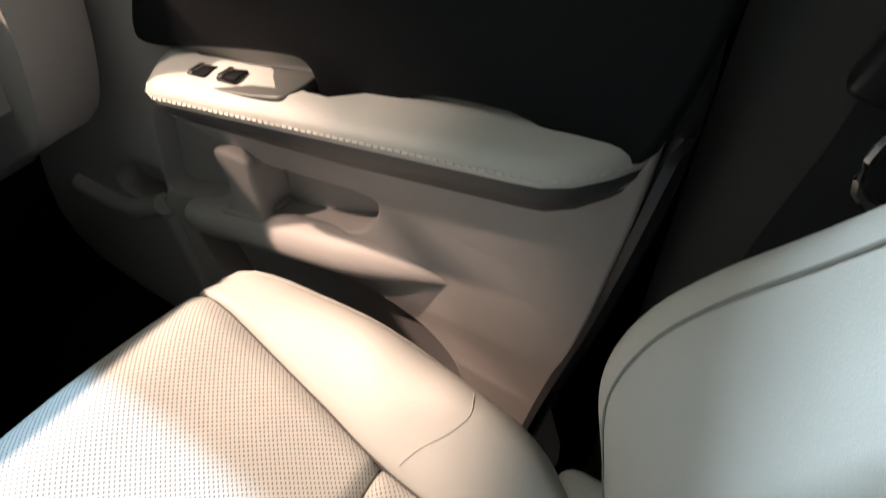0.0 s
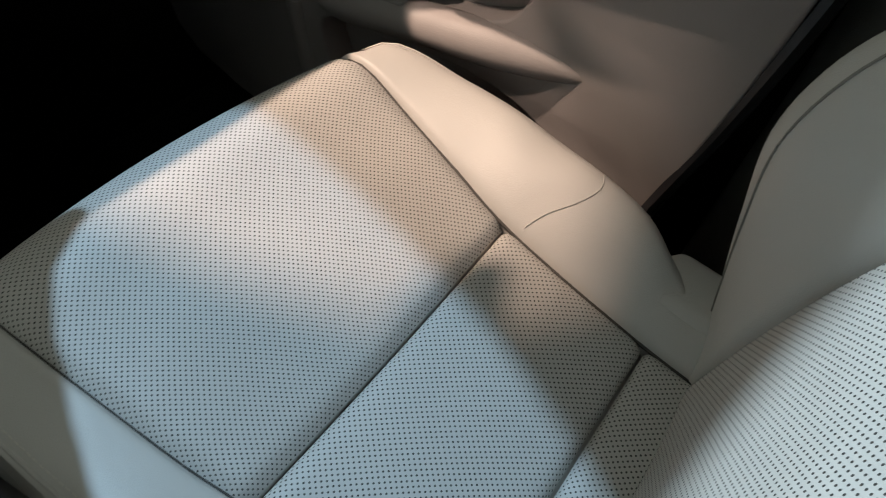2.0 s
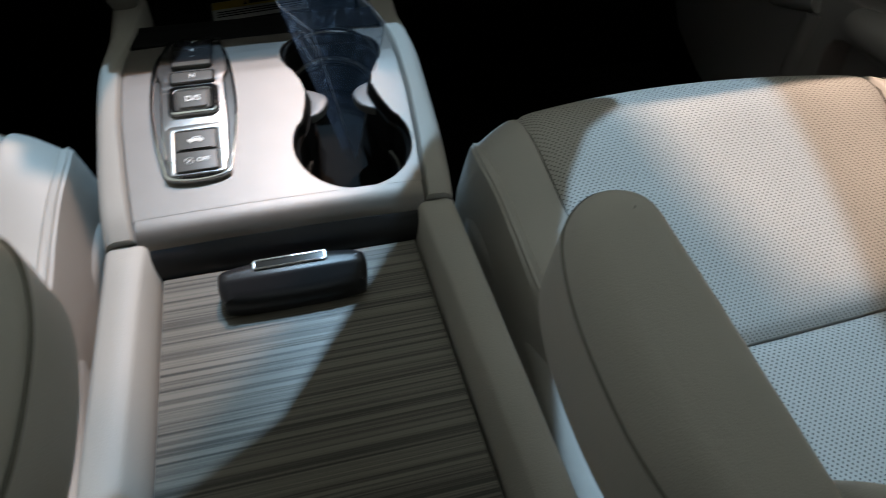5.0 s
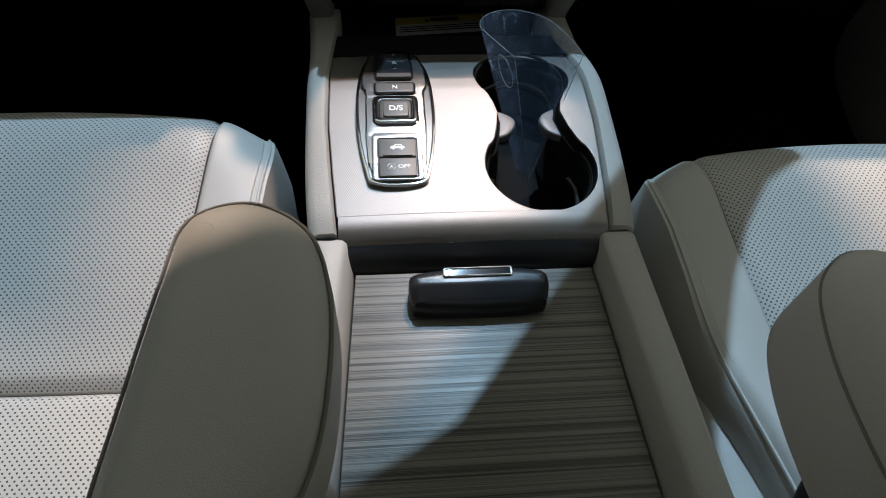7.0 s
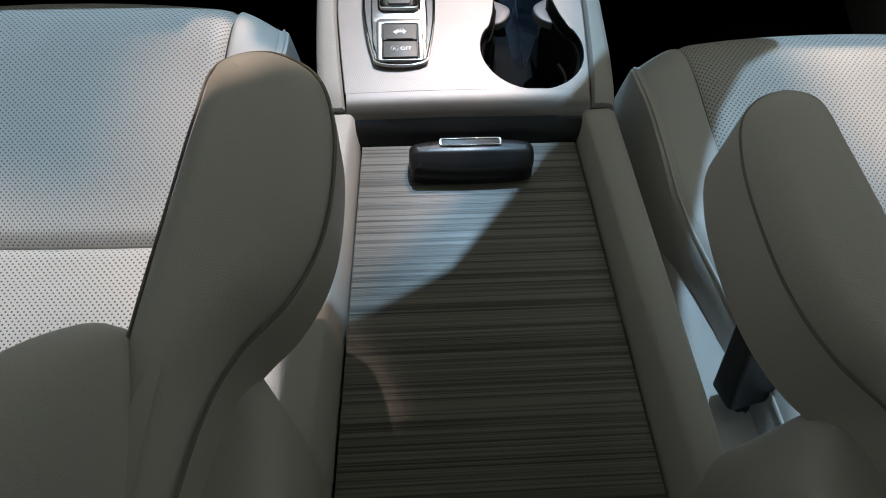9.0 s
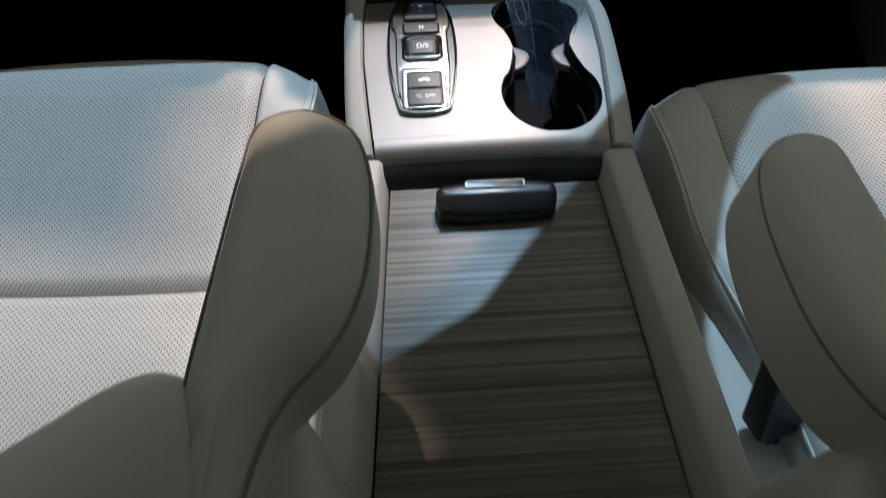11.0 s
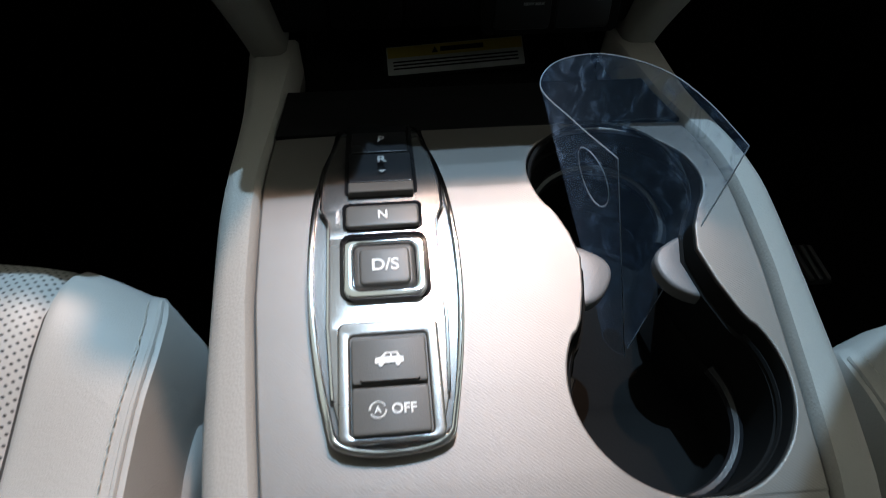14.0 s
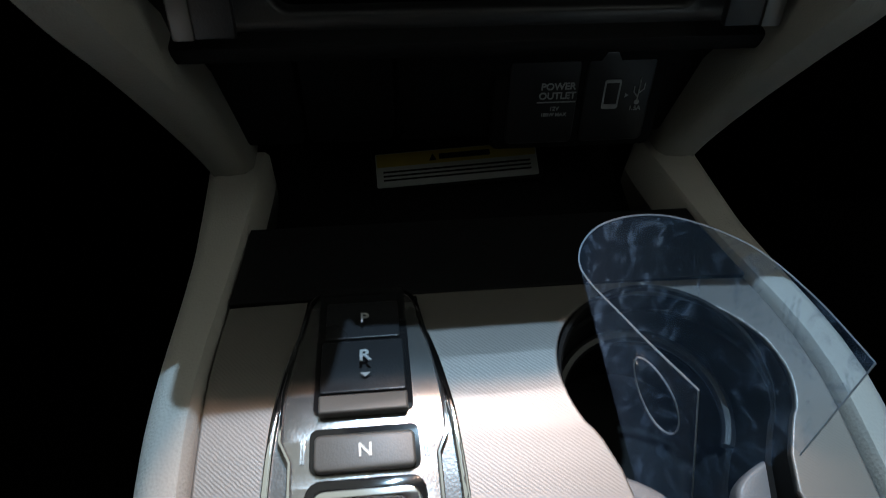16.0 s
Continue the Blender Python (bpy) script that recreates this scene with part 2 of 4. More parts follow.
def plate(loops, z, thick, bevel=0.0, segments=2):
    """A flat plate with rounded edges from an outline and, after it, its holes; its top lies at z."""
    cu = bpy.data.curves.new("outline", "CURVE")
    cu.dimensions, cu.fill_mode = "2D", "BOTH"
    cu.extrude, cu.bevel_depth, cu.bevel_resolution = max(thick / 2 - bevel, 0.0), bevel, segments
    cu.offset = -bevel
    for loop in loops:
        sp = cu.splines.new("POLY")
        sp.points.add(len(loop) - 1)
        sp.use_cyclic_u = True
        for p, (x, y) in zip(sp.points, loop):
            p.co = (x, y, 0, 1)
    ob = bpy.data.objects.new("outline", cu)
    me = bpy.data.meshes.new_from_object(ob)
    bpy.data.objects.remove(ob)
    bpy.data.curves.remove(cu)
    bm = bmesh.new()
    bm.from_mesh(me)
    bpy.data.meshes.remove(me)
    bmesh.ops.remove_doubles(bm, verts=bm.verts, dist=1e-5)
    bmesh.ops.translate(bm, verts=bm.verts, vec=(0, 0, z - thick / 2))
    return bm


def rounded(x0, y0, x1, y1, r, n=5):
    pts = []
    for cx, cy, a in ((x1 - r, y1 - r, 0), (x0 + r, y1 - r, 90), (x0 + r, y0 + r, 180), (x1 - r, y0 + r, 270)):
        for k in range(n + 1):
            b = radians(a + 90 * k / n)
            pts.append((cx + r * math.cos(b), cy + r * math.sin(b)))
    return pts


def smooth_loop(points, n=8):
    """A closed Catmull-Rom curve through the points."""
    out, m = [], len(points)
    for i in range(m):
        p = [np.array(points[(i + k - 1) % m], float) for k in range(4)]
        for k in range(n):
            t = k / n
            out.append(tuple(0.5 * (2 * p[1] + (p[2] - p[0]) * t + (2 * p[0] - 5 * p[1] + 4 * p[2] - p[3]) * t * t + (3 * p[1] - p[0] - 3 * p[2] + p[3]) * t ** 3)))
    return out


def smooth_line(points, n=6):
    q = [points[0], *points, points[-1]]
    out = []
    for i in range(1, len(q) - 2):
        p = [np.array(q[i + k - 1], float) for k in range(4)]
        for k in range(n):
            t = k / n
            out.append(tuple(0.5 * (2 * p[1] + (p[2] - p[0]) * t + (2 * p[0] - 5 * p[1] + 4 * p[2] - p[3]) * t * t + (3 * p[1] - p[0] - 3 * p[2] + p[3]) * t ** 3)))
    return out + [tuple(points[-1])]


def tube(points, radius, sides=6, closed=False, bm=None, flat=1.0):
    bm = bm or bmesh.new()
    pts = [Vector(p) for p in points]
    rings = []
    for i, p in enumerate(pts):
        a = pts[i - 1] if i or closed else p
        b = pts[(i + 1) % len(pts)] if i + 1 < len(pts) or closed else p
        d = (b - a).normalized()
        side = d.cross(Vector((0, 0, 1)))
        side = side.normalized() if side.length > 1e-4 else Vector((1, 0, 0))
        up = side.cross(d)
        r = radius[i] if isinstance(radius, list) else radius
        rings.append([bm.verts.new(p + r * (math.cos(w) * side + flat * math.sin(w) * up)) for w in [2 * math.pi * k / sides for k in range(sides)]])
    for i in range(len(rings) - (0 if closed else 1)):
        a, b = rings[i], rings[(i + 1) % len(rings)]
        for k in range(sides):
            bm.faces.new((a[k], a[(k + 1) % sides], b[(k + 1) % sides], b[k]))
    if not closed:
        bm.faces.new(rings[0])
        bm.faces.new(rings[-1])
    return bm


def stitches(points, step, length, radius):
    """Short threads along a line."""
    bm = bmesh.new()
    pts = [Vector(p) for p in points]
    gone = 0.0
    for a, b in zip(pts, pts[1:]):
        span = (b - a).length
        while gone < span:
            c = a.lerp(b, gone / span)
            d = (b - a).normalized() * length / 2
            tube([c - d, c + d], radius, 4, bm=bm)
            gone += step
        gone -= span
    return bm


def profile(stops):
    xs, ys = [s[0] for s in stops], [s[1] for s in stops]
    return lambda x: float(np.interp(x, xs, ys))


def soft_profile(stops):
    line = smooth_line(sorted(stops), 8)
    xs, ys = [s[0] for s in line], [s[1] for s in line]
    return lambda x: float(np.interp(x, xs, ys))


def patch(fn, nu, nv, back):
    """A closed shell: the sheet fn(u, v), its rim drawn along back and a rough underside. It carries a UV map in metres."""
    bm = bmesh.new()
    uv = bm.loops.layers.uv.new("UVMap")
    grid = [[bm.verts.new(fn(i / nu, j / nv)) for j in range(nv + 1)] for i in range(nu + 1)]
    us = [[0.0] * (nv + 1) for _ in range(nu + 1)]
    vs = [[0.0] * (nv + 1) for _ in range(nu + 1)]
    for i in range(nu + 1):
        for j in range(nv + 1):
            if i:
                us[i][j] = us[i - 1][j] + (grid[i][j].co - grid[i - 1][j].co).length
            if j:
                vs[i][j] = vs[i][j - 1] + (grid[i][j].co - grid[i][j - 1].co).length
    for i in range(nu):
        for j in range(nv):
            f = bm.faces.new((grid[i][j], grid[i + 1][j], grid[i + 1][j + 1], grid[i][j + 1]))
            for loop, (a, b) in zip(f.loops, ((i, j), (i + 1, j), (i + 1, j + 1), (i, j + 1))):
                loop[uv].uv = (us[a][nv // 2] - us[nu // 2][nv // 2] + 0.5 , vs[nu // 2][b])
    rim = [grid[i][0] for i in range(nu + 1)] + [grid[nu][j] for j in range(1, nv + 1)]
    rim += [grid[i][nv] for i in range(nu - 1, -1, -1)] + [grid[0][j] for j in range(nv - 1, 0, -1)]
    low = [bm.verts.new(v.co + Vector(back)) for v in rim]
    for k in range(len(rim)):
        n = (k + 1) % len(rim)
        bm.faces.new((rim[k], low[k], low[n], rim[n]))
    bm.faces.new(low)
    return bm


def edge_drop(u, width):
    """One at an edge, nought further in than width, rounded."""
    d = min(u, 1 - u) / width
    return 0.0 if d >= 1 else (1 - math.sqrt(max(0.0, 1 - (1 - d) ** 2)))


def lettering(name, text, size, m, material, parent, thick=0.0002, align="CENTER", label=""):
    cu = bpy.data.curves.new(name, "FONT")
    cu.offset = size * 0.022
    cu.body, cu.size, cu.align_x, cu.align_y, cu.extrude = text, size, align, "CENTER", thick
    ob = bpy.data.objects.new(name, cu)
    me = bpy.data.meshes.new_from_object(ob)
    bpy.data.objects.remove(ob)
    me.transform(m)
    return part(name, me, material, parent, label, smooth=0)


def turned(bm, m):
    bm.transform(m)
    return bm

# ---- the car's shell ----
def build_shell():
    """Floor, and ceiling, side and rear walls that also shape the cabin's light."""
    lone("floor", box((-0.95, -1.9, -0.10), (0.95, 1.25, -0.04), 0.01), CARPET, "black carpeted cabin floor", "floor", "structure", level=False)
    # Unseen front edge, cut as a shadow mask for the spotlights.
    edge = [(-0.86, 0.25), (-0.22, 0.255), (-0.12, 0.305), (-0.014, 0.340), (0.041, 0.370), (0.096, 0.436), (0.15, 0.50), (0.20, 0.56), (0.255, 0.583), (0.30, 0.585), (0.317, 0.572), (0.281, 0.549), (0.256, 0.517), (0.236, 0.480), (0.212, 0.42), (0.190, 0.34), (0.195, 0.26), (0.212, 0.18), (0.25, 0.0), (0.30, -0.14), (0.86, -0.17)]
    # The roof stops short at the rear to let outside light reach the armrests.
    roof = plate([[(-0.86, -1.05), *edge, (0.86, -1.05)]], 1.225, 0.03, 0.004)
    lone("ceiling", roof, CEILING, "unseen headliner with its front edge cut to mask the spotlights", "ceiling", "structure")
    # Unseen rear wall, raised to keep outside light off the dash legs.
    lone("wall_rear", box((-0.95, -1.90, -0.05), (0.95, -1.84, 1.05), 0.02), DOOR_TRIM, "unseen grey panel raised to block light from the rear", "wall", "structure", level=False)
    # Left side raised over the window opening to cut outside light.
    lone("wall_left", box((-0.95, -1.86, -0.05), (-0.88, 1.20, 0.90), 0.02), BLACK, "dark side panel of the cabin", "wall", "structure", level=False)
    lone("wall_right", box((0.90, -1.86, -0.05), (0.95, 1.20, 0.90), 0.02), BLACK, "dark side panel of the cabin", "wall", "structure", level=False)
    lone("wall_front", box((-0.95, 0.78, -0.05), (0.95, 0.84, 0.62), 0.02), CARPET, "black bulkhead ahead of the footwells", "wall", "structure", level=False)
    for name, x in (("pillar_left", -0.86), ("pillar_right", 0.845)):
        m = Matrix.Translation((x, -0.47, 0.0))
        bm = turned(box((-0.045, -0.22, -0.08), (0.05, 0.185, 1.16), 0.03, 3), m)
        lone(name, bm, PILLAR, "dark pillar behind the front door opening", "pillar", "structure")


# ---- seats ----
CUSHION = soft_profile([(-0.50, 0.392), (-0.32, 0.388), (-0.16, 0.396), (-0.02, 0.416), (0.045, 0.430), (0.075, 0.428), (0.098, 0.410), (0.108, 0.37)])
SEAM_IN = soft_profile([(-0.50, 0.285), (-0.32, 0.28), (-0.165, 0.268), (-0.11, 0.259), (0.02, 0.241), (0.09, 0.232), (0.11, 0.228)])
SEAM_OUT = soft_profile([(-0.50, 0.56), (-0.32, 0.572), (-0.16, 0.588), (-0.077, 0.605), (-0.024, 0.616), (0.036, 0.627), (0.08, 0.633), (0.11, 0.637)])
EDGE_IN = soft_profile([(-0.50, 0.245), (-0.36, 0.235), (-0.219, 0.217), (-0.101, 0.185), (0.009, 0.177), (0.06, 0.171), (0.09, 0.177), (0.11, 0.200)])
EDGE_OUT = soft_profile([(-0.50, 0.60), (-0.36, 0.625), (-0.29, 0.66), (-0.24, 0.688), (-0.10, 0.708), (0.0, 0.696), (0.05, 0.682), (0.085, 0.664), (0.11, 0.636)])
RISE_OUT = soft_profile([(-0.50, 0.02), (-0.34, 0.02), (-0.24, 0.047), (-0.12, 0.036), (0.0, 0.014), (0.08, -0.003), (0.11, -0.006)])
RISE_IN = soft_profile([(-0.50, 0.02), (-0.3, 0.026), (-0.16, 0.016), (0.0, -0.004), (0.06, -0.015), (0.11, -0.020)])
BACK_Y = soft_profile([(0.36, -0.352), (0.47, -0.364), (0.57, -0.380), (0.63, -0.398), (0.80, -0.462), (1.02, -0.56)])
RIDGE_Y = soft_profile([(0.36, -0.352), (0.44, -0.330), (0.51, -0.312), (0.58, -0.298), (0.64, -0.306), (0.69, -0.330), (0.75, -0.372), (0.85, -0.436), (1.02, -0.54)])


def side_curve(s, stops=((0, 0), (0.25, 0.55), (0.5, 0.95), (0.68, 1.0), (0.85, 0.55), (0.95, -0.35), (1.0, -1.2))):
    line = smooth_line(stops, 6)
    return float(np.interp(s, [p[0] for p in line], [p[1] for p in line]))


def build_seat(sx, dy, lean_back, label):
    seat = thing("car_seat", label, "car seat", "front seats", at=(sx * 0.42, dy - 0.2, 0.0))

    def put(x, y, z):
        swell = 0.034 * max(0.0, 1 - ((x - 0.42) / 0.235) ** 2) * min(1.0, max(0.0, (y + 0.10) / 0.18)) ** 1.5 if z < 0.5 else 0.0
        return (sx * x, y + dy + swell, z)

    def panel(y0, y1, name, bulge):
        def fn(u, v):
            y = y0 + (y1 - y0) * v
            y += 0.006 * (2 * u - 1) * min(1.0, max(0.0, (0.10 - y) / 0.25))
            a, b = SEAM_IN(y) + 0.0015, SEAM_OUT(y) - 0.0015
            x = a + (b - a) * u
            dish = 0.007 * (1 - (2 * u - 1) ** 2)
            z = CUSHION(y) - dish + bulge * math.sin(math.pi * v) * (1 - (2 * u - 1) ** 4)
            z -= 0.007 * edge_drop(u, 0.05) + 0.008 * edge_drop(v if name != "front_insert" else min(v, 0.5), 0.06 if name == "front_insert" else 0.10)
            return put(x, y, z)
        return part(name, patch(fn, 44, 40, (0, 0, -0.05)), PERFORATED, seat, "perforated grey leather panel")

    panel(-0.156, 0.108, "front_insert", 0.004)
    panel(-0.318, -0.159, "middle_insert", 0.006)
    panel(-0.46, -0.321, "rear_insert", 0.004)

    def bolster(inner):
        seam, edge, rise = (SEAM_IN, EDGE_IN, RISE_IN) if inner else (SEAM_OUT, EDGE_OUT, RISE_OUT)

        def fn(u, v):
            y = -0.46 + 0.567 * v
            x = seam(y) + (edge(y) - seam(y)) * u
            h = rise(y)
            k = side_curve(u, ((0, 0), (0.25, 0.55), (0.5, 0.95), (0.66, 0.92), (0.80, 0.42), (0.92, -0.45), (1.0, -1.4))) if inner else side_curve(u)
            z = CUSHION(y) + (h * min(1.0, u / 0.7) ** 1.5 if h < 0 else h * max(0.0, k)) + 0.045 * min(0.0, k) - 0.006 * edge_drop(min(u, 0.5), 0.10)
            z += 0.0012 * noise.noise(Vector((x * 26 * sx, y * 18, 3.1)))
            return put(x, y, z)
        bm = patch(fn, 30, 60, (0, 0, -0.06))
        ob = part("inner_bolster" if inner else "outer_bolster", bm, LEATHER, seat)
        line = []
        for k in range(31):
            y = -0.40 + 0.49 * k / 30
            u = 0.80 if inner else 0.90
            x, _, z = fn(u, (y + 0.46) / 0.567)
            line.append((x, put(sx * x, y, 0.4)[1], z + 0.0006))
        part("piping", tube(line, 0.0017, 6), LEATHER, ob)
        part("stitching", stitches([(p[0] - sx * (-1 if inner else 1) * 0.006, p[1], p[2] + 0.0030) for p in line], 0.0060, 0.0040, 0.0004), THREAD, ob)
        if not inner:
            crease = [Vector(fn(u, (y + 0.46) / 0.567)) + Vector((0, 0, 0.0004)) for u, y in smooth_line([(0.05, -0.168), (0.20, -0.178), (0.38, -0.196), (0.55, -0.205), (0.70, -0.198)], 5)]
            part("crease", tube([tuple(p) for p in crease], 0.0006, 5), LEATHER, ob)
        return ob

    bolster(True)
    bolster(False)
    lo, hi = put(0.595, -0.40, 0.6), put(0.668, -0.283, 0.6)
    part("side_flap", box((min(lo[0], hi[0]), lo[1], 0.35), (max(lo[0], hi[0]), hi[1], 0.414), 0.018, 4), LEATHER, seat, "folded leather flap")
    # dark thread in the seams between the panels
    for name, seam in (("seam_line", SEAM_IN), ("seam_line", SEAM_OUT)):
        pts = [put(seam(y), y, CUSHION(y) - 0.0075) for y in np.linspace(-0.45, 0.10, 30)]
        part(name, tube(pts, 0.0022, 5), SEAM, seat)
    # skirt and base under the cushion
    bm = bmesh.new()
    loop = smooth_loop([put(0.19, 0.075, 0)[:2], put(0.42, 0.095, 0)[:2], put(0.65, 0.075, 0)[:2], put(0.69, -0.10, 0)[:2], put(0.62, -0.42, 0)[:2], put(0.42, -0.48, 0)[:2], put(0.20, -0.42, 0)[:2], put(0.186, -0.10, 0)[:2]], 8)
    bm.free()
    part("skirt", plate([loop], 0.368, 0.15, 0.02), LEATHER, seat)
    part("base", plate([smooth_loop([(x * 1.0, y) for x, y in loop[::6]], 4)], 0.24, 0.16, 0.01), SEAT_SHELL, seat, "dark plastic seat base")
    for a in (0.24, 0.60):
        bm = box((min(sx * a, sx * (a + 0.04)), dy - 0.42, -0.02), (max(sx * a, sx * (a + 0.04)), dy + 0.06, 0.10), 0.008)
        part("rail", bm, BLACK, seat)

    # backrest
    def back_panel(name, u0, u1, material):
        def fn(u, v):
            z = 0.37 + 0.63 * v
            w = u0 + (u1 - u0) * u
            half = 0.145 + 0.02 * v
            if abs(w) <= 1:
                x = 0.42 + w * half
                y = BACK_Y(z) + 0.012 * (1 - w * w) * -1
                y += 0.004 * math.sin(math.pi * v * 3.0) * (1 - w * w)
            else:
                s = min(1.0, abs(w) - 1)
                x = 0.42 + math.copysign(half + s * (0.105 - 0.015 * v), w)
                k = side_curve(s, ((0, 0), (0.25, 0.45), (0.5, 0.9), (0.68, 1.0), (0.85, 0.6), (0.95, -0.5), (1.0, -1.6)))
                gap = RIDGE_Y(z) - BACK_Y(z)
                y = BACK_Y(z) + (gap * k if k > 0 else 0.05 * k)
            y -= 0.007 * edge_drop(u, 0.06)
            if v > 0.9:
                y -= 0.05 * ((v - 0.9) / 0.1) ** 2
            return put(x, y - lean_back, z)
        ob = part(name, patch(fn, 30, 60, (0, -0.07, -0.01)), material, back)
        if material is LEATHER:
            line = [Vector(fn(0.5, v)) + Vector((0, 0.0004, 0)) for v in np.linspace(0.03, 0.92, 50)]
            part("seam_line", tube([tuple(p) for p in line], 0.0011, 5), SOFT_SEAM, ob)
        return ob

    back = part("backrest", turned(box((-0.20, -0.045, -0.02), (0.20, 0.045, 0.60), 0.04, 3), Matrix.Translation(put(0.42, -0.47 - lean_back, 0.40)) @ Matrix.Rotation(radians(21), 4, "X")), LEATHER, seat)
    back_panel("back_insert", -1.0, 1.0, PERFORATED)
    back_panel("back_bolster", 1.01, 2.0, LEATHER)
    back_panel("back_bolster", -2.0, -1.01, LEATHER)

    # fold-down armrest on the inner side
    tip = -0.153 if sx > 0 else -0.109 - dy
    outer = [(0.172, -0.010), (0.180, -0.045), (0.187, -0.10), (0.198, -0.20), (0.203, -0.31), (0.178, -0.315), (0.158, -0.225), (0.143, -0.190), (0.120, -0.163), (0.105, -0.130), (0.0995, -0.09), (0.101, -0.05), (0.113, -0.017), (0.142, 0.0)]
    slim = 0.80 if sx > 0 else 1.0
    outer = [(0.203 - (0.203 - x) * slim, tip + y) for x, y in outer]
    loop = smooth_loop([(sx * x, y + dy) for x, y in outer], 6)
    top = 0.657 if sx > 0 else 0.652
    arm = part("armrest", plate([loop], top, 0.085, 0.026 * slim, 6), LEATHER, seat, "padded leather armrest folded down")
    mid = 0.203 - 0.0585 * slim
    edge = smooth_loop([(sx * (mid + (x - mid) * 0.972), y + dy - 0.001) for x, y in outer], 6)
    part("piping", tube([(x, y, top - 0.0150) for x, y in edge], 0.0010, 6, True), SOFT_SEAM, arm, "stitched seam")
    cover = plate([smooth_loop([(sx * x, y + dy) for x, y in ((0.158, tip - 0.170), (0.136, tip - 0.195), (0.126, tip - 0.235), (0.126, tip - 0.34), (0.20, tip - 0.36), (0.205, tip - 0.25), (0.18, tip - 0.175))], 5)], top - 0.050, 0.20, 0.02, 3)
    part("pivot_cover", cover, LEATHER, arm, "leather pivot cover")
    return seat


def build_buckle():
    it = thing("belt_buckle", "black seat belt buckle with a red release button, beside the seat", "buckle", at=(0.20, -0.25, 0.10))
    m = Matrix.Translation((0.207, -0.226, 0.476)) @ pose(0, 0, 0, -16, -4, 12)
    body = bmesh.new()
    rings = []
    for z, w, d in ((0.004, 0.0125, 0.0085), (0.0015, 0.0140, 0.0100), (-0.004, 0.0150, 0.0112), (-0.05, 0.0185, 0.0135), (-0.095, 0.0225, 0.0150)):
        rings.append([body.verts.new(m @ Vector((x, y - 0.10 * max(0.0, -z - 0.004), z))) for x, y in rounded(-w, -d, w, d, 0.005, 4)])
    for p, q in zip(rings, rings[1:]):
        for k in range(len(p)):
            n = (k + 1) % len(p)
            body.faces.new((p[k], p[n], q[n], q[k]))
    body.faces.new(rings[0])
    body.faces.new(rings[-1])
    body = part("housing", body, SATIN_BLACK, it)
    part("release_button", turned(box((-0.0100, -0.0068, 0.0), (0.0100, 0.0068, 0.0072), 0.0016, 3), m), RED, body, "red release button")
    part("stalk", tube([m @ Vector((0, -0.009, -0.09)), m @ Vector((0, -0.018, -0.18)), (0.178, -0.29, 0.12)], 0.012, 8, flat=0.6), WEBBING, it)
    return it


# ---- centre console ----
TOP_Z = profile([(-0.10, 0.452), (0.0, 0.4535), (0.0145, 0.4590), (0.03, 0.4596), (0.05, 0.4600), (0.07, 0.4603), (0.09, 0.4604), (0.11, 0.4604), (0.13, 0.4603), (0.15, 0.4600), (0.165, 0.4595), (0.18, 0.4578), (0.20, 0.4525), (0.22, 0.445), (0.24, 0.436), (0.29, 0.414), (0.37, 0.388), (0.46, 0.37)])
PANEL_X = profile([(-0.05, 0.112), (0.0, 0.1145), (0.06, 0.120), (0.12, 0.1245), (0.20, 0.125), (0.30, 0.1235), (0.4, 0.12)])
TRIM_X = soft_profile([(-0.05, 0.137), (0.0, 0.139), (0.06, 0.1435), (0.14, 0.146), (0.22, 0.148), (0.30, 0.153), (0.38, 0.160)])


def cup_outline(grow=0.0):
    """The joined opening of the two cup wells."""
    near, far, out = (0.0655, 0.0655, 0.0505 + grow), (0.064, 0.187, 0.0475 + grow), []
    for k in range(25):
        a = radians(140 + 260 * k / 24)
        out.append((near[0] + near[2] * math.cos(a), near[1] + near[2] * math.sin(a)))
    out.append((0.0935 + grow, 0.1335))
    for k in range(25):
        a = radians(-38 + 256 * k / 24)
        out.append((far[0] + far[2] * math.cos(a), far[1] + far[2] * math.sin(a)))
    out.append((0.0335 - grow, 0.1315))
    return smooth_loop(out, 2)


def lowered(x, y, z):
    return (x, y, z + TOP_Z(y))


def crowned(x, y, z):
    return (x, y, z + TOP_Z(y) - 0.20 * x * x)


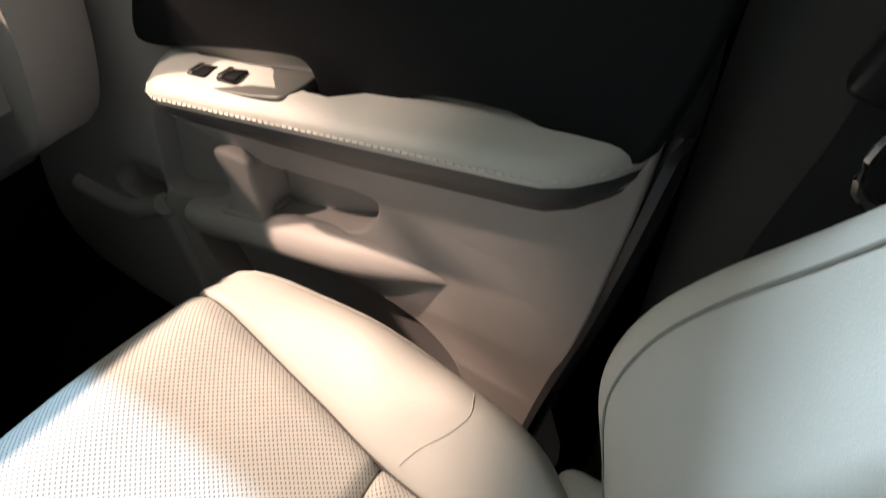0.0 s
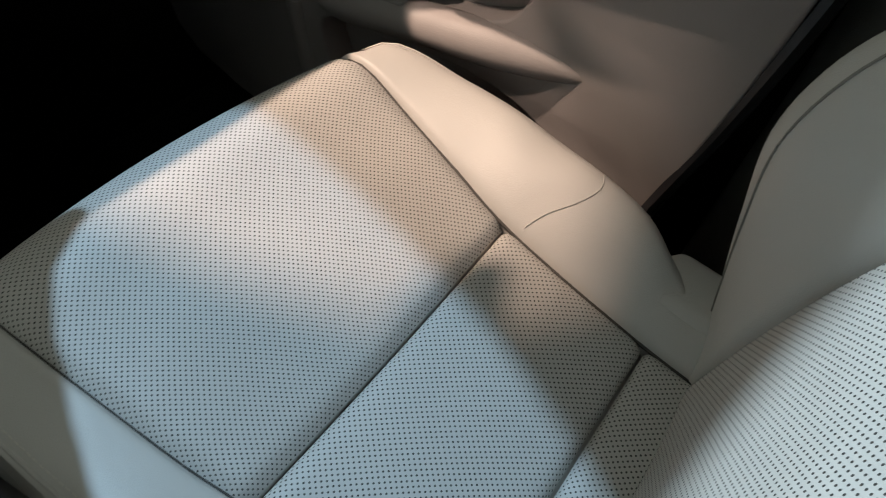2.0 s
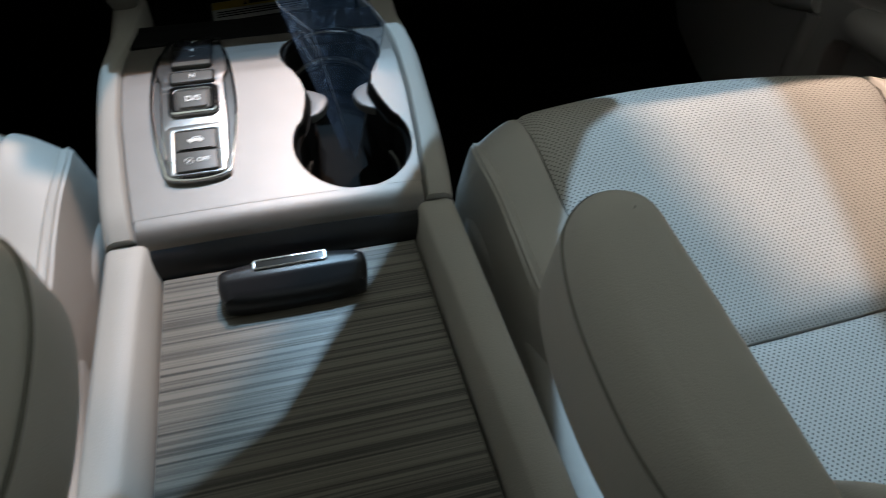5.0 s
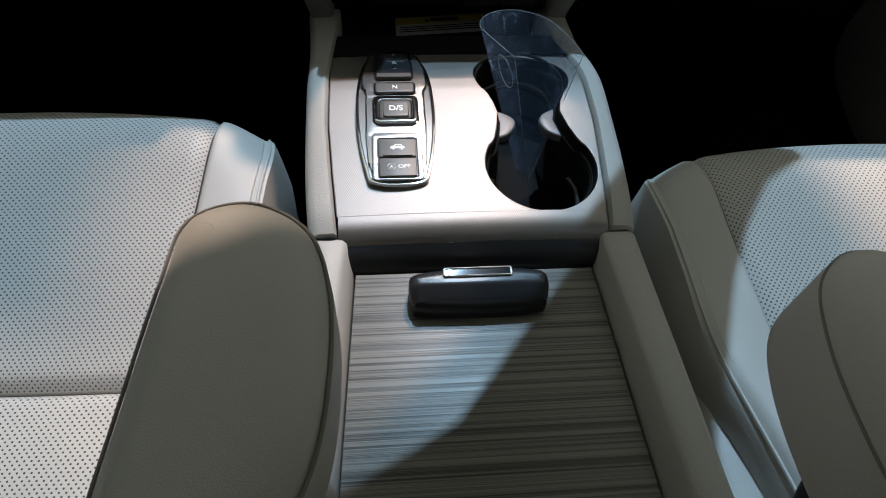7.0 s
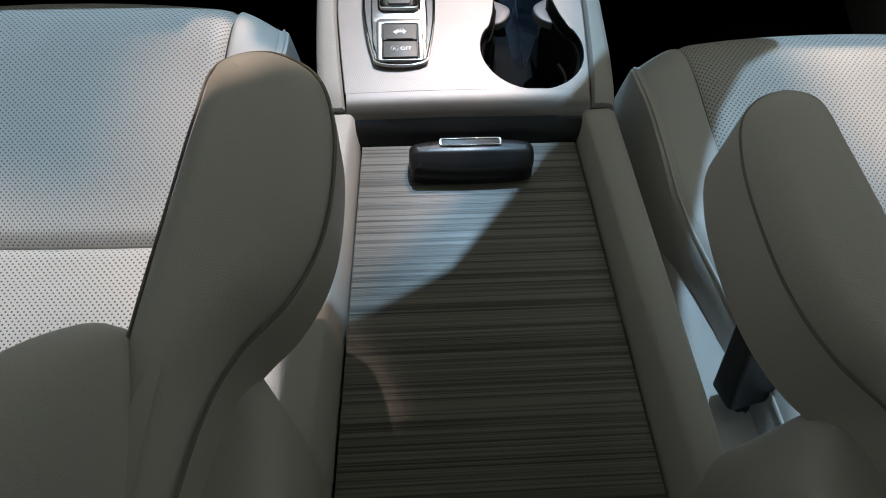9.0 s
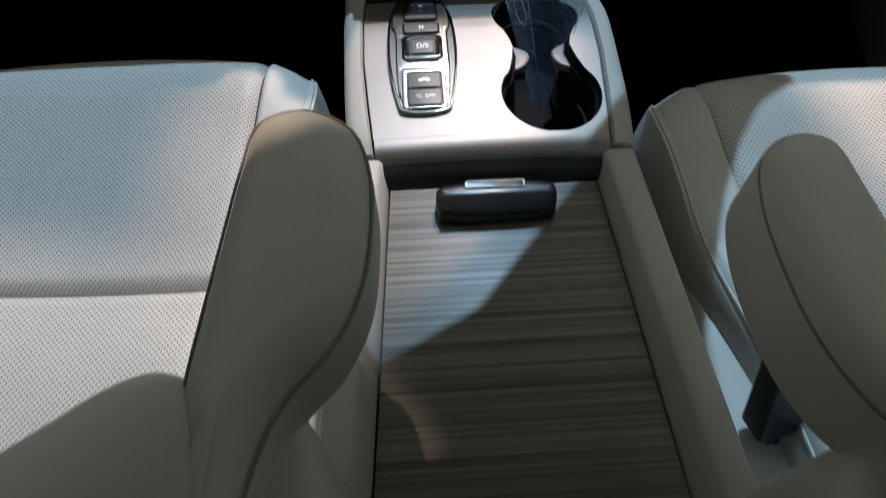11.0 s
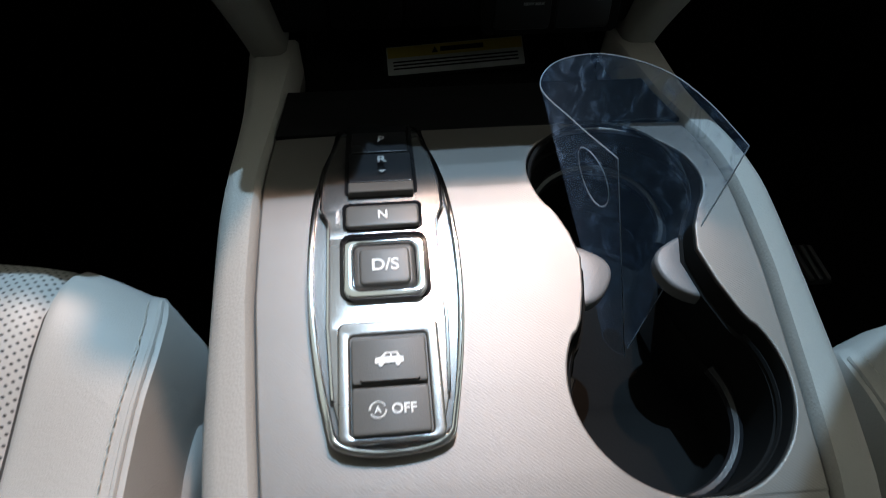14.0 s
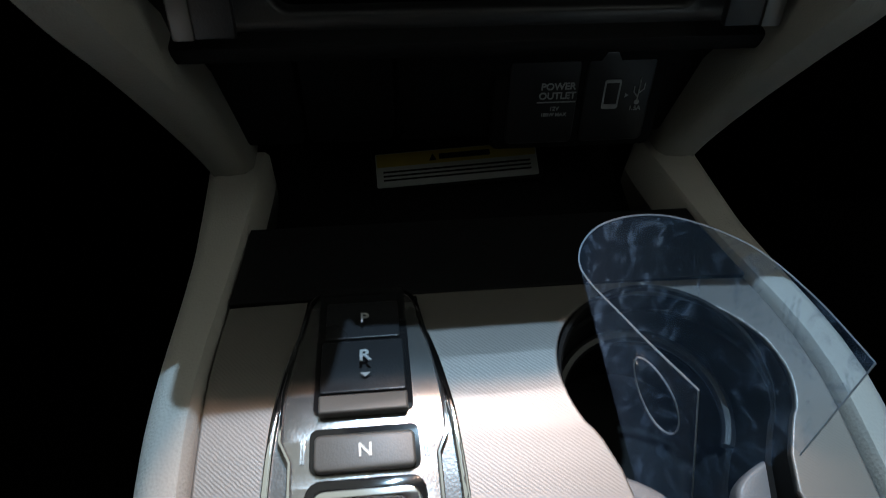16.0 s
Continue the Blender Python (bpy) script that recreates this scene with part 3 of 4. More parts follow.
def build_console():
    it = thing("center_console", "grey and silver centre console with push-button shifter and cup wells", "console", at=(0, 0, -0.05))
    cuts = [0.01 * k for k in range(-1, 40)]
    # metallic top panel
    ys = np.linspace(0.0145, 0.242, 24)
    outline = [(-PANEL_X(y) + 0.0005, y) for y in ys] + [(PANEL_X(y) - 0.0005, y) for y in ys[::-1]]
    bm = plate([outline, cup_outline()], 0.0, 0.010, 0.0010, 2)
    part("top_panel", bent(sliced(sliced(bm, 1, cuts), 0, [0.012 * k for k in range(-10, 11)]), crowned), PANEL, it, "satin silver ribbed panel", smooth=9)
    # rolled rear edge of the panel; the face below is blackened for shade and reflection
    for name, prof, mat, label in (("rear_roll", smooth_line([(0.0148, 0.45905), (0.008, 0.4584), (0.002, 0.4563), (-0.003, 0.4520), (-0.0065, 0.4465)], 4) + [(-0.0065, 0.4300), (0.0146, 0.430)], PANEL, "rolled silver rear edge"), ("rear_face", [(-0.004, 0.4463), (-0.0068, 0.4463), (-0.013, 0.4395), (-0.0195, 0.4300), (-0.0225, 0.421), (-0.0225, 0.400), (-0.004, 0.400)], SATIN_BLACK, "rear face, blackened for shade and dark reflection")):
        bm = bmesh.new()
        rows = [[bm.verts.new((x * (0.1140 if z > 0.446 else 0.1140 - (0.4465 - z) * 0.42), y, z - 0.0026 * x * x * (1 if z > 0.446 else 0))) for y, z in prof] for x in np.linspace(-1, 1, 17)]
        for a, b in zip(rows, rows[1:]):
            for k in range(len(prof) - 1):
                bm.faces.new((a[k], a[k + 1], b[k + 1], b[k]))
        bm.faces.new(rows[0])
        bm.faces.new(rows[-1])
        part(name, bm, mat, it, label)
    # side trims
    for sx in (-1, 1):
        bm = bmesh.new()
        rings = []
        for y in np.linspace(0.0, 0.385, 40):
            a, b, z = PANEL_X(y) + 0.0008, TRIM_X(y), TOP_Z(y)
            sec = [(a, z - 0.03), (a, z - 0.002), (a + 0.0025, z + 0.0012), (b - 0.009, z + 0.0005), (b - 0.003, z - 0.003), (b, z - 0.010), (b + 0.006, z - 0.12), (b + 0.004, z - 0.40), (b - 0.02, z - 0.40)]
            rings.append([bm.verts.new((sx * x, y, zz)) for x, zz in sec])
        for p, q in zip(rings, rings[1:]):
            for k in range(len(p) - 1):
                bm.faces.new((p[k], p[k + 1], q[k + 1], q[k]))
        bm.faces.new(rings[0])
        bm.faces.new(rings[-1])
        part("side_trim", bm, TRIM, it, "grey grained trim", smooth=50)
        # rear rails along the tray
        bm, rings = bmesh.new(), []
        for y in [-0.0012, -0.004, *np.linspace(-0.03, -0.56, 24)]:
            t = -y / 0.36
            inner, topin, out = 0.1015 + 0.0235 * t, 0.108 + 0.033 * t, 0.1385 + 0.030 * t
            z = 0.4495 - 0.002 * t - (0.002 if y > -0.002 else 0)
            sec = [(inner + 0.001, 0.36), (inner, 0.424), (topin - 0.001, z - 0.003), (topin + 0.003, z), (out - 0.006, z), (out - 0.001, z - 0.004), (out + 0.002, z - 0.016), (out + 0.004, z - 0.12), (out - 0.01, z - 0.40), (inner + 0.02, z - 0.40)]
            rings.append([bm.verts.new((sx * x, y, zz)) for x, zz in sec])
        for p, q in zip(rings, rings[1:]):
            for k in range(len(p) - 1):
                bm.faces.new((p[k], p[k + 1], q[k + 1], q[k]))
        bm.faces.new(rings[0])
        bm.faces.new(rings[-1])
        part("tray_rail", bm, TRIM, it, "grey grained rail", smooth=50)
    # body
    part("body", box((-0.115, -0.55, -0.02), (0.115, 0.298, 0.345), 0.01), SEAT_SHELL, it)
    # cup wells
    bm = bmesh.new()
    loops = []
    for grow, drop in ((-0.0006, -0.004), (-0.0022, -0.010), (-0.0022, -0.014), (-0.0042, -0.015), (-0.0048, -0.050), (-0.0075, -0.052), (-0.009, -0.084), (-0.014, -0.088)):
        loops.append([bm.verts.new((x, y, TOP_Z(y) * 0.5 + 0.2285 + drop if drop < -0.03 else TOP_Z(y) + drop)) for x, y in cup_outline(grow)])
    for p, q in zip(loops, loops[1:]):
        for k in range(len(p)):
            n = (k + 1) % len(p)
            bm.faces.new((p[k], p[n], q[n], q[k]))
    bm.faces.new(loops[-1])
    wells = part("cup_holder", bm, CUP, it, "deep black cup wells", smooth=50)
    for hub in ([(0.0285, 0.112), (0.0330, 0.120), (0.0345, 0.1315), (0.0325, 0.142), (0.0285, 0.1500), (0.0400, 0.146), (0.0500, 0.139), (0.0525, 0.131), (0.0480, 0.121), (0.0400, 0.114)], [(0.1030, 0.112), (0.0970, 0.120), (0.0930, 0.1335), (0.0950, 0.144), (0.1000, 0.1510), (0.0890, 0.148), (0.0790, 0.141), (0.0765, 0.132), (0.0810, 0.121), (0.0910, 0.114)]):
        part("divider_lip", bent(plate([smooth_loop(hub, 4)], -0.015, 0.010, 0.002), lowered), WEB, wells, "pale grey divider lip")
    for c, r in (((0.0655, 0.0655), 0.0485), ((0.064, 0.187), 0.0455)):
        a0, a1 = (150, 390) if c[1] < 0.1 else (-30, 210)
        ring = [(c[0] + r * math.cos(radians(a)), c[1] + r * math.sin(radians(a)), TOP_Z(c[1]) - 0.0125) for a in np.linspace(a0, a1, 40)]
        part("rubber_ring", tube(ring, 0.0017, 6), CUP, wells)
        ledge = [(c[0] + (r - 0.0055) * math.cos(radians(a)), c[1] + (r - 0.0055) * math.sin(radians(a)), TOP_Z(c[1]) - 0.048) for a in np.linspace(a0, a1, 40)]
        part("ledge", tube(ledge, 0.0032, 8), SATIN_BLACK, wells, "satin black ledge")
    # sliding tray lid with its handle
    pts = [(-0.1013, -0.0235), (0.1013, -0.0235), (0.1225, -0.36), (0.134, -0.55), (-0.134, -0.55), (-0.1225, -0.36)]
    lid = part("tray_lid", plate([pts], 0.4265, 0.012, 0.0008), WOOD, it, "grey-brown wood-look sliding lid")
    bm = plate([smooth_loop([(-0.058, -0.046), (-0.054, -0.0375), (-0.03, -0.0335), (0.0, -0.0325), (0.03, -0.0335), (0.052, -0.0375), (0.056, -0.046), (0.054, -0.060), (0.047, -0.066), (0.0, -0.0685), (-0.049, -0.066), (-0.056, -0.060)], 6)], 0.0, 0.027, 0.009, 4)

    def lean(x, y, z):
        return (x, y, 0.4515 + z - max(0.0, (-0.050 - y)) * 0.45)
    handle = part("handle", bent(bm, lean), SATIN_BLACK, lid, "satin black pull handle")
    bm = plate([rounded(-0.0305, -0.0445, 0.026, -0.0355, 0.0022), rounded(-0.0285, -0.0428, 0.024, -0.0372, 0.0015)], 0.4530, 0.003, 0.0006)
    part("slot_frame", bm, CHROME, handle, "chrome slot frame")
    part("slot", plate([rounded(-0.029, -0.0432, 0.0245, -0.0368, 0.0015)], 0.4521, 0.0014), GLOSS, handle, "gloss black latch slot")
    # front bin, and the panel's front end before it
    ys = np.linspace(0.2425, 0.305, 10)
    outline = [(-PANEL_X(y) + 0.0005, y) for y in ys] + [(PANEL_X(y) - 0.0005, y) for y in ys[::-1]]
    # Continues the top panel's outline in black, where the panel only lies in shade.
    part("shaded_panel_front", bent(sliced(plate([outline], 0.0, 0.010, 0.0010), 1, cuts), lowered), BLACK, it, "shaded front of the top panel, drawn black")
    bin_ = part("front_bin", box((-0.122, 0.302, 0.30), (0.122, 0.47, 0.345), 0.004), BLACK, it, "open black storage bin")
    build_shifter(it)
    return it


def build_shifter(it):
    outer = smooth_loop([(-0.0625, 0.0435), (-0.085, 0.0475), (-0.0905, 0.060), (-0.0965, 0.095), (-0.0990, 0.130), (-0.0975, 0.170), (-0.0935, 0.200), (-0.0885, 0.222), (-0.0815, 0.246), (-0.0435, 0.246), (-0.0365, 0.222), (-0.0315, 0.200), (-0.0275, 0.170), (-0.0260, 0.130), (-0.0285, 0.095), (-0.0345, 0.060), (-0.040, 0.0475)], 6)

    def shrunk(k, pts=outer):
        return [(-0.0625 + (x + 0.0625) * (1 - k / 0.036), 0.145 + (y - 0.145) * (1 - k / 0.10)) for x, y in pts]
    cuts = [0.006 * k for k in range(6, 43)]

    def at(dz):
        return lambda x, y, z: (x, y - 0.6 * dz, z + TOP_Z(y) + dz)
    gear = part("shifter", bent(sliced(plate([outer, shrunk(0.0028)], 0.0, 0.006, 0.0008), 1, cuts), at(0.0042)), CHROME, it, "chrome-rimmed push-button gear selector")
    part("side_band", bent(sliced(plate([shrunk(0.0028)], 0.0, 0.004), 1, cuts), at(0.0015)), GUNMETAL, gear, "dark satin silver band")
    # silver centre field with its bright edge
    field = [(-0.0868, 0.066), (-0.0845, 0.0565), (-0.0795, 0.0500), (-0.0455, 0.0500), (-0.0405, 0.0565), (-0.0382, 0.066), (-0.0360, 0.100), (-0.0362, 0.150), (-0.0362, 0.158), (-0.0322, 0.166), (-0.0325, 0.185), (-0.0390, 0.236), (-0.0860, 0.236), (-0.0925, 0.185), (-0.0928, 0.166), (-0.0888, 0.158), (-0.0888, 0.150), (-0.0890, 0.100)]
    part("field", bent(sliced(plate([field], 0.0, 0.003, 0.0005), 1, cuts), at(0.0035)), SATIN, gear, "satin silver centre field")
    for sx in (-1, 1):
        line = [(-0.0625 + sx * 0.0247, 0.066), (-0.0625 + sx * 0.0268, 0.100), (-0.0625 + sx * 0.0266, 0.150), (-0.0625 + sx * 0.0266, 0.157), (-0.0625 + sx * 0.0304, 0.165), (-0.0625 + sx * 0.0301, 0.185), (-0.0625 + sx * 0.0236, 0.236)]
        part("bright_line", tube([(x, y, TOP_Z(y) + 0.0042) for x, y in line], 0.0008, 6), CHROME, gear, "thin chrome line")
    # drive button in its deep chrome surround
    part("drive_well", bent(plate([rounded(-0.0838, 0.1145, -0.0412, 0.1525, 0.006)], 0.0, 0.002, 0.0005), at(0.0040)), GLOSS, gear, "gloss black well")
    part("drive_surround", bent(plate([rounded(-0.0818, 0.1165, -0.0432, 0.1505, 0.0055), rounded(-0.0774, 0.1209, -0.0476, 0.1461, 0.0042)], 0.0, 0.008, 0.0011, 3), at(0.0075)), CHROME, gear, "chrome surround")
    bm = plate([rounded(-0.0770, 0.1213, -0.0480, 0.1457, 0.0038)], 0.0, 0.006, 0.0022, 3)
    btn = part("drive_button", bent(bm, at(0.0072)), BUTTON, gear, "dark grey button")
    part("button_face", bent(plate([rounded(-0.0742, 0.1235, -0.0505, 0.1435, 0.003)], 0.0, 0.003, 0.0011, 3), at(0.0086)), BUTTON, btn)
    lettering("legend", "D/S", 0.0088, Matrix.Translation((-0.0622, 0.1283, TOP_Z(0.1335) + 0.0088)), WHITE, btn)
    # neutral button
    part("neutral_well", bent(plate([rounded(-0.0822, 0.1545, -0.0426, 0.1715, 0.003)], 0.0, 0.002), at(0.0042)), GLOSS, gear)
    btn = part("neutral_button", bent(plate([rounded(-0.0805, 0.1562, -0.0443, 0.1698, 0.0024)], 0.0, 0.005, 0.0011, 3), at(0.0068)), BUTTON, gear, "dark grey button")
    lettering("legend", "N", 0.0068, Matrix.Translation((-0.0622, 0.1588, TOP_Z(0.163) + 0.0070)), WHITE, btn)
    for x in (-0.0852, -0.0842, -0.0406, -0.0396):
        part("guide_rib", bent(box((x - 0.00025, 0.1585, 0.0), (x + 0.00025, 0.1675, 0.0008)), at(0.0035)), SATIN, gear)
    # reverse pull tab and park key
    part("key_well", bent(sliced(plate([rounded(-0.0812, 0.1775, -0.0438, 0.2480, 0.002)], 0.0, 0.002), 1, cuts), at(0.0043)), GLOSS, gear, "black key field")
    part("reverse_lip", bent(plate([rounded(-0.0792, 0.1785, -0.0458, 0.1865, 0.0008)], 0.0, 0.005, 0.001), at(0.0080)), BUTTON, gear, "grey lip of the reverse key")
    key = part("reverse_key", bent(sliced(plate([rounded(-0.0790, 0.1868, -0.0460, 0.2130, 0.001)], 0.0, 0.003, 0.0006), 1, cuts), at(0.0058)), SATIN_BLACK, gear, "black reverse key")
    tilt = Matrix.Rotation(radians(-19), 4, "X")
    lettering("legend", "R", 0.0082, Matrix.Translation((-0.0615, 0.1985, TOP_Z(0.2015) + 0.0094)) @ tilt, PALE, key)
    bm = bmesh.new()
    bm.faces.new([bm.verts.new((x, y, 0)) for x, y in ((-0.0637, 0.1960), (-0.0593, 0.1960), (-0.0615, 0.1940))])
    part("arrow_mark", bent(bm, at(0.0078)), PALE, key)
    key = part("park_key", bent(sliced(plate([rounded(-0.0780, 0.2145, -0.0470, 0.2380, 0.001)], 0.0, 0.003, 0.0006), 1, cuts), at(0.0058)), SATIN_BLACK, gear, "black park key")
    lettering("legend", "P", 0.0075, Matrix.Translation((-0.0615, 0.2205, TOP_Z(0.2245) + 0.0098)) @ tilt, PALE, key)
    # pair of lower buttons in a bevelled pocket
    part("pocket_rim", bent(plate([rounded(-0.0850, 0.0495, -0.0402, 0.1045, 0.004), rounded(-0.0795, 0.0525, -0.0457, 0.0975, 0.002)], 0.0, 0.004, 0.0012), at(0.0052)), SATIN, gear, "bevelled silver pocket rim")
    part("pocket", bent(plate([rounded(-0.0842, 0.0502, -0.0410, 0.1038, 0.004)], 0.0, 0.003), at(0.0042)), BUTTON, gear)
    for y0, y1, name in ((0.0752, 0.0962, "mode_button"), (0.0535, 0.0738, "stop_button")):
        btn = part(name, bent(plate([rounded(-0.0788, y0, -0.0464, y1, 0.0015)], 0.0, 0.004, 0.0007), at(0.0072)), BUTTON, gear, "dark grey button")
        yc = (y0 + y1) / 2
        z = TOP_Z(yc) + 0.0074
        yc -= 0.0043
        if name == "stop_button":
            lettering("legend", "OFF", 0.0060, Matrix.Translation((-0.0573, yc, z)), WHITE, btn)
            lettering("legend", "A", 0.0042, Matrix.Translation((-0.0682, yc, z)), WHITE, btn)
            for a0 in (30, 210):
                arc = [(-0.0682 + 0.0034 * math.cos(radians(a)), yc + 0.0034 * math.sin(radians(a)), z) for a in np.linspace(a0, a0 + 150, 12)]
                part("symbol", tube(arc, 0.00045, 4), WHITE, btn)
        else:
            body = [(-0.0062, -0.0016), (-0.0062, 0.0008), (-0.0036, 0.0014), (-0.0018, 0.0034), (0.0038, 0.0034), (0.0046, 0.0014), (0.0062, 0.0010), (0.0062, -0.0016)]
            glass = [[(-0.0024, 0.0014), (-0.0012, 0.0027), (0.0004, 0.0027), (0.0004, 0.0014)], [(0.0011, 0.0014), (0.0011, 0.0027), (0.0031, 0.0027), (0.0036, 0.0014)]]
            wheels = [[(x + 0.0011 * math.cos(a), -0.0013 + 0.0011 * math.sin(a)) for a in np.linspace(0, 5.8, 12)] for x in (-0.0036, 0.0037)]
            shape = [[(-0.0625 + x, yc + y) for x, y in loop] for loop in (body, *glass)]
            part("symbol", plate(shape, z + 0.0002, 0.0004), WHITE, btn)
            for loop in wheels:
                part("symbol", plate([[(-0.0625 + x, yc - 0.0008 + y) for x, y in loop]], z + 0.0003, 0.0005), WHITE, btn)
            part("divider", tube([(-0.0750, 0.0725, z - 0.0002), (-0.0745, 0.0717, z), (-0.0505, 0.0717, z), (-0.0500, 0.0725, z - 0.0002)], 0.0005, 4), GLOSS, btn)


def build_film_sheet():
    """A curled clear plastic sheet with a round-ended hole, stood in the far cup well."""
    def at(u, v):
        # u runs round the curl, v from the foot to the rim
        rim = [(0.047, 0.157, 0.503), (0.032, 0.186, 0.499), (0.022, 0.214, 0.494), (0.034, 0.232, 0.494), (0.060, 0.234, 0.496), (0.086, 0.216, 0.500), (0.100, 0.190, 0.503), (0.113, 0.163, 0.500)]
        foot = [(0.0745, 0.111, 0.376), (0.0640, 0.120, 0.374), (0.055, 0.130, 0.378), (0.054, 0.140, 0.380), (0.062, 0.146, 0.380), (0.072, 0.140, 0.380), (0.0765, 0.128, 0.380), (0.0775, 0.116, 0.385)]
        k = u * (len(rim) - 1)
        i = min(int(k), len(rim) - 2)
        f = k - i

        def cr(p):
            a, b, c, d = (np.array(p[max(0, min(len(p) - 1, i + n))], float) for n in (-1, 0, 1, 2))
            return 0.5 * (2 * b + (c - a) * f + (2 * a - 5 * b + 4 * c - d) * f * f + (3 * b - a - 3 * c + d) * f ** 3)
        tip = np.array((0.0725, 0.115, 0.374))
        lo, hi = tip + 0.5 * (cr(foot) - tip), cr(rim)
        return lo + (hi - lo) * v
    nu, nv = 84, 60
    bm = bmesh.new()
    grid = [[bm.verts.new(at(i / nu, j / nv)) for j in range(nv + 1)] for i in range(nu + 1)]
    for i in range(nu):
        for j in range(nv):
            du, dv = (i + 0.5) / nu - 0.098, (j + 0.5) / nv - 0.825
            if (du / 0.050) ** 2 + (dv / 0.105) ** 2 < 1:
                continue
            bm.faces.new((grid[i][j], grid[i + 1][j], grid[i + 1][j + 1], grid[i][j + 1]))
    for v in [v for v in bm.verts if not v.link_faces]:
        bm.verts.remove(v)
    bmesh.ops.recalc_face_normals(bm, faces=bm.faces)
    bmesh.ops.solidify(bm, geom=bm.faces[:], thickness=0.0004)
    ob = lone("plastic_sheet", bm, FILM, "curled clear plastic sheet with a hole standing in a cup well", "plastic sheet", smooth=60)
    ob.visible_shadow = False
    for line in ([at(k / 60, 1.0) for k in range(61)], [at(0.0, k / 20) for k in range(21)], [at(1.0, k / 20) for k in range(21)], [at(0.098 + 0.050 * math.cos(a), 0.825 + 0.105 * math.sin(a)) for a in np.linspace(0, 6.283, 40)]):
        rim = part("cut_edge", tube([tuple(p) for p in line], 0.00035, 4), FILM_EDGE, ob)
        rim.visible_shadow = False
    return ob


# ---- dashboard ----
def build_dashboard():
    it = thing("dashboard", "dark lower dashboard with grey legs either side of the console", "dashboard", at=(0, 0.55, 0.45))
    prof = [(0.46, 0.47), (0.385, 0.505), (0.345, 0.53), (0.335, 0.58), (0.340, 0.66), (0.352, 0.745), (0.385, 0.785), (0.95, 0.82), (0.95, 0.50)]
    for name, x0, x1 in (("knee_panel", -0.80, -0.175), ("glovebox", 0.175, 0.725)):
        bm = bmesh.new()
        rows = [[bm.verts.new((x, y, z)) for y, z in prof] for x in np.linspace(x0, x1, 6)]
        for a, b in zip(rows, rows[1:]):
            for k in range(len(prof)):
                n = (k + 1) % len(prof)
                bm.faces.new((a[k], a[n], b[n], b[k]))
        bm.faces.new(rows[0])
        bm.faces.new(rows[-1])
        part(name, bm, DOOR_TRIM, it, "grey lower panel", smooth=30)
    bm = bmesh.new()
    low = [(0.58, 0.33), (0.49, 0.377), (0.39, 0.445), (0.315, 0.50), (0.275, 0.585), (0.258, 0.67), (0.268, 0.745), (0.33, 0.80), (0.95, 0.82), (0.95, 0.33)]
    rows = [[bm.verts.new((x, y, z)) for y, z in smooth_loop(low, 3)] for x in (0.655, 0.668, 0.72, 0.730)]
    for k, v in enumerate(rows[0] + rows[-1]):
        v.co.y += 0.006
    for a, b in zip(rows, rows[1:]):
        for k in range(len(a)):
            n = (k + 1) % len(a)
            bm.faces.new((a[k], a[n], b[n], b[k]))
    bm.faces.new(rows[0])
    bm.faces.new(rows[-1])
    part("end_panel", bm, DOOR_TRIM, it, "grey end panel")
    # centre stack; its unseen tops are stepped to shape the shadow on the console
    part("stepped_housing", box((-0.172, 0.378, 0.396), (-0.0952, 0.90, 0.760), 0.006), BLACK, it, "black centre housing with an unseen stepped top that shapes the shadow")
    part("stepped_housing", box((-0.095, 0.378, 0.396), (-0.0402, 0.90, 0.800), 0.006), BLACK, it, "black centre housing with an unseen stepped top that shapes the shadow")
    part("stepped_housing", box((-0.040, 0.378, 0.396), (0.085, 0.90, 0.738), 0.006), BLACK, it, "black centre housing with an unseen stepped top that shapes the shadow")
    part("stepped_housing", box((0.0852, 0.378, 0.396), (0.172, 0.90, 0.695), 0.006), BLACK, it, "black centre housing with an unseen stepped top that shapes the shadow")
    part("stack_bezel", box((-0.150, 0.345, 0.487), (0.150, 0.40, 0.497), 0.003), BLACK, it)
    bm = plate([rounded(-0.155, 0.0, 0.155, 0.16, 0.012), rounded(-0.098, 0.012, 0.112, 0.145, 0.008)], 0.0, 0.016, 0.003)
    part("radio_frame", turned(bm, Matrix.Translation((0, 0.356, 0.494)) @ Matrix.Rotation(radians(72), 4, "X")), SATIN_BLACK, it, "satin black frame")
    for x in (-0.141, 0.118):
        bm = turned(box((x, 0.0, 0.0), (x + 0.028, 0.05, 0.006), 0.0015), Matrix.Translation((0, 0.344, 0.505)) @ Matrix.Rotation(radians(72), 4, "X"))
        key = part("frame_key", bm, SATIN_BLACK, it)
        w = x + (0.0 if x < 0 else 0.018)
        bm = turned(box((w, 0.0, 0.004), (w + 0.010, 0.05, 0.0075), 0.001), Matrix.Translation((0, 0.344, 0.505)) @ Matrix.Rotation(radians(72), 4, "X"))
        # Silver edge given darker gunmetal, so its colour holds the dimness there.
        part("key_edge", bm, GUNMETAL, key, "silver key edge")
    # the two legs, in the trim grey darkened for shade
    for sx in (-1, 1):
        path = smooth_line([(0.142, 0.367, 0.386), (0.146, 0.362, 0.410), (0.1535, 0.350, 0.450), (0.162, 0.334, 0.495), (0.176, 0.322, 0.54), (0.205, 0.32, 0.62)], 5)
        bm, rings = bmesh.new(), []
        for k, (x, y, z) in enumerate(path):
            w = 0.0135 + 0.003 * k / len(path)
